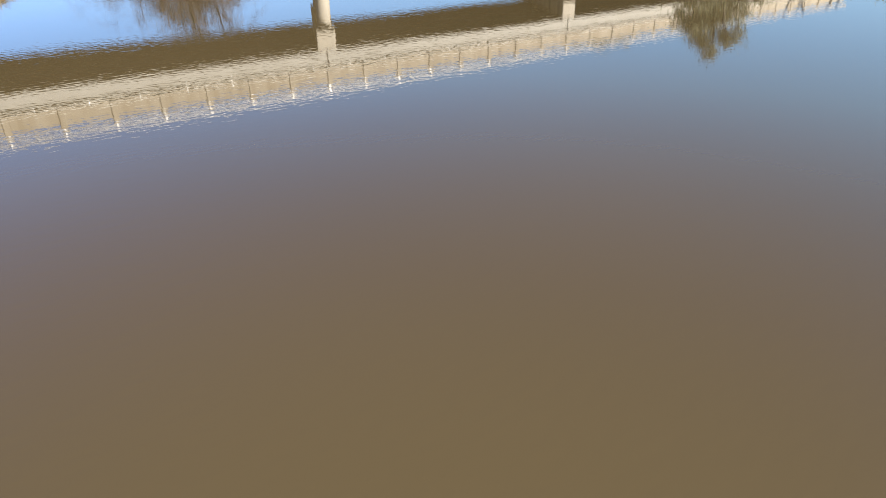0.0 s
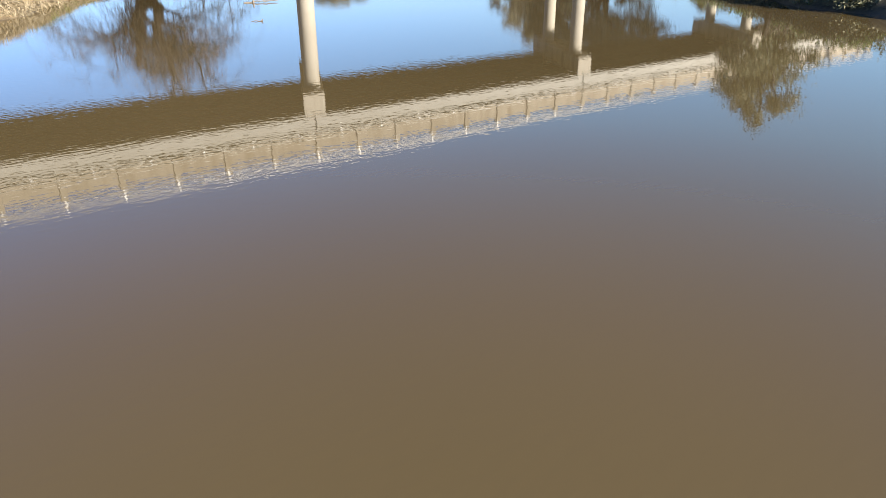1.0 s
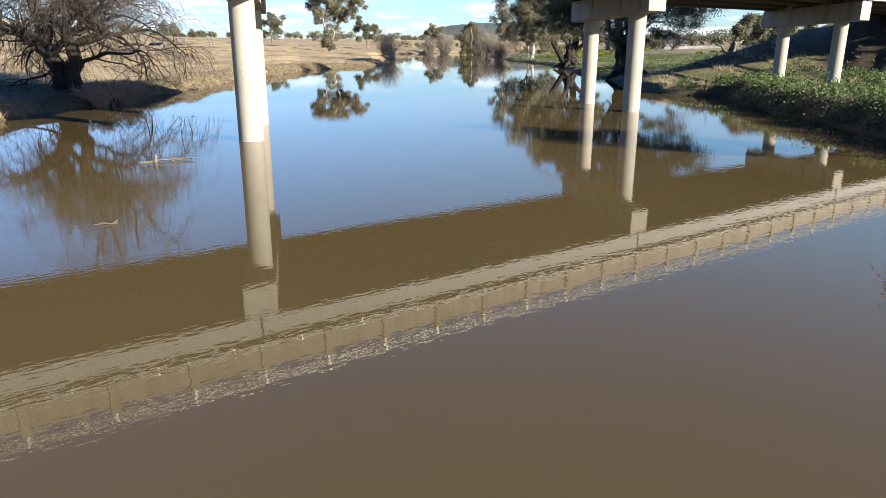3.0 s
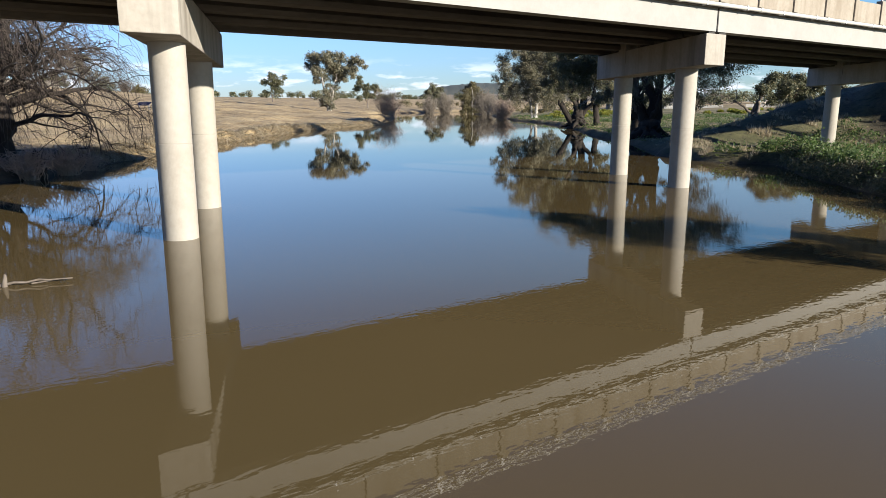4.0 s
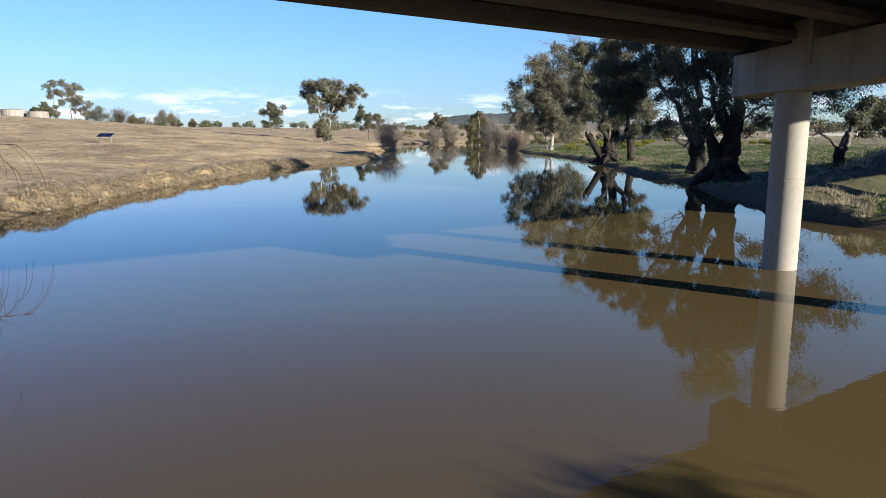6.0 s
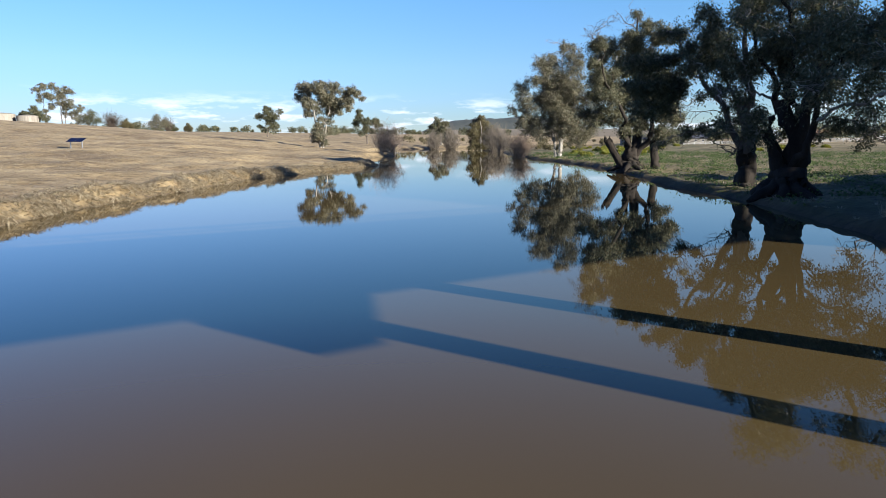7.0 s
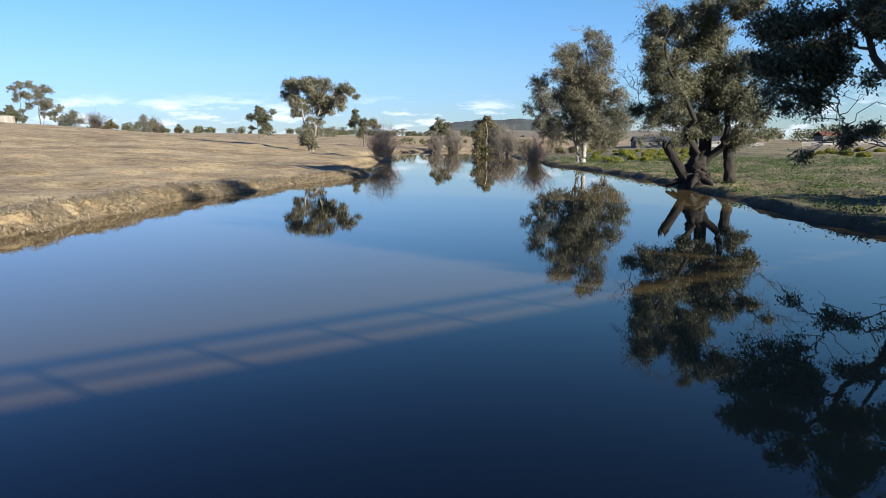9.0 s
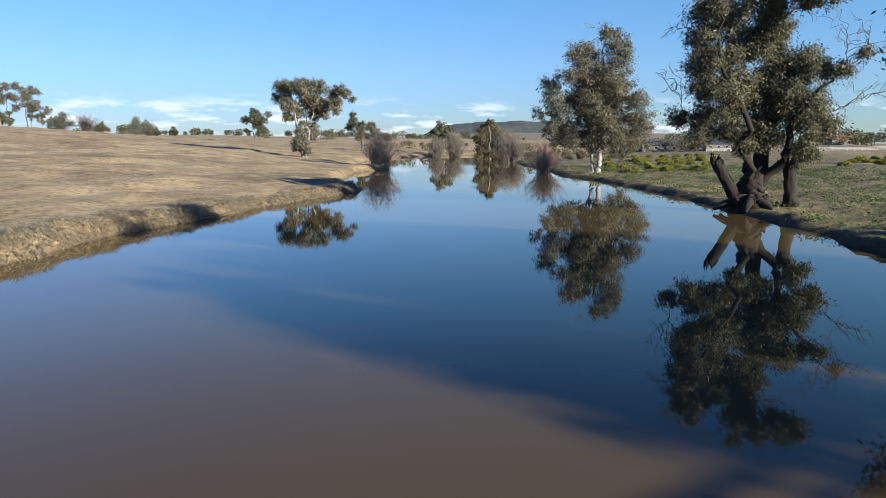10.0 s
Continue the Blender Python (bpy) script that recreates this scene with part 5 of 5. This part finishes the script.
weeds("meadow_weeds", low_spots[:3600], 14, 0.16, 98, LEAF_WEED, "low green weeds on the meadow", 0.15)
face_spots = scatter(24000, 197, 13, 36, -22, 3, lambda x, y, d, l, u: ~l & (d > 0.25) & (d < 1.7) & (waves(x, y, 2.2, 198) > -0.1 + 0.6 * u))
weeds("bank_scrub", face_spots[:700], 60, 0.11, 199, LEAF_DARK, "dark creeping scrub on the cut bank", 0.2, 0.5)
dark_bush = scatter(2600, 99, 15, 24, -26, -13, lambda x, y, d, l, u: ~l & (d > 1.2) & (d < 5) & (u < 0.10))
weeds("bank_scrub", dark_bush, 90, 0.15, 100, LEAF_DARK, "dark scrub on the shaded bank", 0.7, 0.4)
shrub("dead_brush", 18.2, -15.4, 101, 3.2, 1.5, "tangle of bare grey twigs on the bank", DEADWOOD, 420, 0.012)
shrub("dead_brush", -1.9, 18.0, 102, 3.2, 1.3, "fallen willow branches at the waterline", TWIG_RED, 800, 0.024, z=0.15)
shrub("dead_brush", -0.3, 19.4, 103, 3.0, 1.2, "fallen willow branches at the waterline", TWIG_RED, 700, 0.024, z=0.15)
shrub("dead_brush", 0.9, 21.4, 105, 2.2, 0.8, "fallen willow branches at the waterline", TWIG_RED, 300, 0.014, z=0.15)
shrub("dead_brush", -6.2, 13.5, 104, 2.0, 1.0, "grey dead stems beside the water", DEADWOOD, 200, 0.012)

# yellow-green bushes in loose rows on the meadow
rng = np.random.default_rng(110)


def bush_proto(seed, w, h):
    r = np.random.default_rng(seed)
    u = r.normal(size=(1500, 3))
    u /= np.linalg.norm(u, axis=1)[:, None]
    lump = 1 + 0.22 * np.sin(u[:, 0] * 5 + seed) * np.sin(u[:, 1] * 4 + 2 * seed) + 0.10 * r.normal(size=1500)
    c = u * (lump * r.uniform(0.55, 1.0, 1500) ** 0.4)[:, None] * np.array([w / 2, w / 2, h * 0.62]) + [0, 0, h * 0.42]
    c = c[c[:, 2] > 0.0]
    root = thing("bush", pose(0, 0, 0), "round yellow-green bush on the meadow", "bush", "bushes on the meadow")
    t = Tubes()
    for _ in range(10):
        a = r.uniform(0, math.tau)
        t.tube(bent((0, 0, -0.2), (math.cos(a) * w * 0.3, math.sin(a) * w * 0.3, h * 0.6), 0.1, r, 5, 0.06), np.linspace(0.04, 0.012, 5), 5)
    put("stem", t.mesh("stem", BARK_WILLOW), root)
    put("crown", leaf_mesh("crown", c, 0.34, r, LEAF_YELLOW, 0.1, 0.5), root)
    return root


spots = []
for row in range(5):
    for k in range(9):
        dep = 108 + row * 20 + rng.normal() * 5
        lat = dep * (0.245 + 0.017 * k + rng.normal() * 0.008)
        spots.append((24.0 + FWD.x * dep + RIGHT.x * lat, 26.0 + FWD.y * dep + RIGHT.y * lat))
for k in range(10):
    dep = 120 + rng.normal() * 9
    lat = dep * (0.585 + 0.011 * k)
    spots.append((24.0 + FWD.x * dep + RIGHT.x * lat, 26.0 + FWD.y * dep + RIGHT.y * lat))
protos = [bush_proto(111, 1.5, 0.6), bush_proto(112, 1.1, 0.45), bush_proto(113, 1.9, 0.75)]
for i, (x, y) in enumerate(spots):
    m = pose(x, y, ground_z(x, y) - 0.05, 0, 0, rng.uniform(0, 360))
    if i < 3:
        protos[i].matrix_basis = m
    else:
        copy_thing(protos[i % 3], m)

# floating branch
fb = Tubes()
fr = np.random.default_rng(120)
fb.tube(bent((-1.0, -0.35, 0.0), (1.15, 0.42, 0.10), 0.02, fr, 9, 0.010), np.linspace(0.05, 0.018, 9), 7, 0.1, fr)
fb.tube(bent((0.2, 0.05, 0.04), (0.95, 0.48, 0.05), 0.02, fr, 5, 0.015), np.linspace(0.03, 0.01, 5), 5)
fb.tube(bent((-0.42, -0.15, -0.05), (-0.40, -0.10, 0.34), 0, fr, 5, 0.03), [0.07, 0.075, 0.06, 0.05, 0.03], 7, 0.1, fr)
tagged(put("floating_branch", fb.mesh("floating_branch", BARK_MID), at=pose(-3.7, -3.2, 0.0, 0, 0, -32) @ Matrix.Scale(0.68, 4)), "weathered dead branch floating on the river", "branch")

tw_t = Tubes()
tw_t.tube(bent((-0.35, 0, 0.0), (0.3, 0.06, 0.03), 0.02, fr, 6, 0.03), np.linspace(0.012, 0.03, 6), 6, 0.1, fr)
tw_t.tube(bent((0.2, 0.05, 0.02), (0.32, 0.1, 0.12), 0, fr, 4, 0.03), [0.03, 0.026, 0.02, 0.008], 5)
tagged(put("floating_twig", tw_t.mesh("floating_twig", BARK_MID), at=pose(-6.5, -10.2, 0.0, 0, 0, -30) @ Matrix.Scale(0.65, 4)), "small weathered broken twig adrift on the river", "twig")

# ---------------- farm things far off ----------------
sp = thing("solar_panel", pose(20.4, 102.4, ground_z(20.4, 102.4), 0, 0, -50), "dark solar panels on a post frame in the pasture", "solar panel")
for e in (-0.62, 0.62):
    pn = part("panel", box(-0.58, 0.58, -0.5, 0.5, -0.02, 0.02, 0.008), PANEL, sp, "", pose(e, 0, 1.15, 28, 0, 0))
    for q in (-0.3, 0.3):
        part("cell_strip", box(-0.55, 0.55, q - 0.2, q + 0.16, 0.022, 0.026), PANEL, pn)
for e in (-0.9, 0.9):
    part("post", box(e - 0.05, e + 0.05, -0.05, 0.05, -0.3, 1.12), STEEL, sp)
part("cross_beam", box(-1.2, 1.2, -0.05, 0.05, 1.02, 1.10), STEEL, sp)

for x, y, r, h in ((31, 350, 4.2, 3.0), (22, 356, 5.0, 3.2), (13, 350, 4.0, 2.8)):
    tk = thing("water_tank", pose(x, y, ground_z(x, y) - 0.2), "round grey concrete water tank on the rise", "tank", "water tanks on the rise")
    part("tank_wall", lathe([(r, 0), (r, h), (r - 0.2, h)], 36), TANK, tk)
    part("tank_roof", lathe([(r + 0.1, h + 0.003), (r * 0.5, h + 0.35), (0.1, h + 0.5)], 36), TANK, tk)


def house(x, y, turn, w, dpt, h, label, wall, roof, lift=0.0):
    hs_ = thing("house", pose(x, y, ground_z(x, y) + lift, 0, 0, turn), label, "house")
    part("wall", box(-w / 2, w / 2, -dpt / 2, dpt / 2, -0.6, h), wall, hs_)
    rise = dpt * 0.24
    part("roof", profile_x([(-dpt / 2 - 0.6, h - 0.05), (0, h + rise), (dpt / 2 + 0.6, h - 0.05), (dpt / 2 + 0.6, h + 0.10), (0, h + rise + 0.15), (-dpt / 2 - 0.6, h + 0.10)], -w / 2 - 0.6, w / 2 + 0.6), roof, hs_)
    k = max(2, int(w / 4))
    for i in range(k):
        cx = -w / 2 + (i + 0.5) * w / k
        wn_ = part("window", box(cx - 0.7, cx + 0.7, -dpt / 2 - 0.06, -dpt / 2 - 0.005, 0.9, 2.1), WHITE, hs_)
        part("pane", box(cx - 0.6, cx + 0.6, -dpt / 2 - 0.075, -dpt / 2 - 0.063, 1.0, 2.0), GLASS, wn_)
    return hs_


house(307.7, 251.5, -34, 18, 10, 2.8, "low pale house with a grey sheet roof", WALL, ROOF, 0.4)
house(330.8, 234.7, -34, 12, 8, 2.6, "low pale shed with a grey sheet roof", WALL, ROOF, 0.4)
house(463.1, 238.9, -34, 16, 10, 2.7, "low cream house with a red tile roof", WALL, ROOF_RED, 0.4)


def fence(ax, ay, bx, by, n, label):
    f = thing("fence", pose(ax, ay, 0), label, "fence")
    prev = None
    for i in range(n + 1):
        t = i / n
        x, y = ax + (bx - ax) * t, ay + (by - ay) * t
        z = ground_z(x, y)
        part("post", box(-0.07, 0.07, -0.07, 0.07, -0.3, 1.5), WHITE, f, "", pose(x - ax, y - ay, z))
        if prev:
            for h in (0.45, 0.9, 1.35):
                t_ = Tubes()
                t_.tube([(prev[0] - ax, prev[1] - ay, prev[2] + h), (x - ax, y - ay, z + h)], [0.09, 0.09], 4)
                put("rail", t_.mesh("rail", WHITE, False), f)
        prev = (x, y, z)


fence(306.0, 222.4, 331.6, 204.9, 11, "white post and rail fence before the houses")
fence(270.1, 153, 325.3, 113.8, 26, "long white post and rail fence across the meadow")

# far trees and woods


def far_woods(name, n_trees, lat0, lat1, dep0, dep1, height, mat, label, seed, leaf=1.6, per=110):
    r = np.random.default_rng(seed)
    lat, dep = r.uniform(lat0, lat1, n_trees), r.uniform(dep0, dep1, n_trees)
    x, y = 24.0 + FWD.x * dep + RIGHT.x * lat * dep / 1000, 26.0 + FWD.y * dep + RIGHT.y * lat * dep / 1000
    z = land(x, y)[0]
    h = height * r.uniform(0.5, 1.25, n_trees)
    k = np.repeat(np.arange(n_trees), per)
    u = np.clip(r.normal(size=(len(k), 3)), -1.6, 1.6) * np.array([0.28, 0.28, 0.23])
    c = np.stack([x[k], y[k], z[k] + h[k] * 0.56], 1) + u * h[k][:, None]
    c[:, 2] = np.maximum(c[:, 2], z[k] + 0.3)
    return tagged(put(name, leaf_mesh(name, c, leaf, r, mat, 0.2, 0.7)), label, "trees", kind="stuff")


far_woods("far_woods", 110, -620, 130, 650, 1250, 8.0, LEAF_DARK, "line of trees along the horizon", 131, 1.5, 190)
far_woods("far_woods", 26, -560, -60, 420, 640, 6.5, LEAF_GUM, "scattered trees on the far pasture", 132, 1.0, 240)
far_woods("far_woods", 110, 330, 760, 360, 600, 8.5, LEAF_DARK, "trees round the far houses", 133, 1.1, 220)
far_woods("far_woods", 16, 290, 400, 330, 380, 7.0, LEAF_GUM, "garden trees beside the houses", 134, 0.9, 260)
far_woods("far_woods", 60, -80, 260, 250, 420, 3.4, LEAF_OLIVE, "scrub along the far river bank", 135, 0.6, 130)
far_woods("far_woods", 30, 90, 240, 170, 230, 2.2, LEAF_OLIVE, "scrub along the far river bank", 136, 0.4, 160)
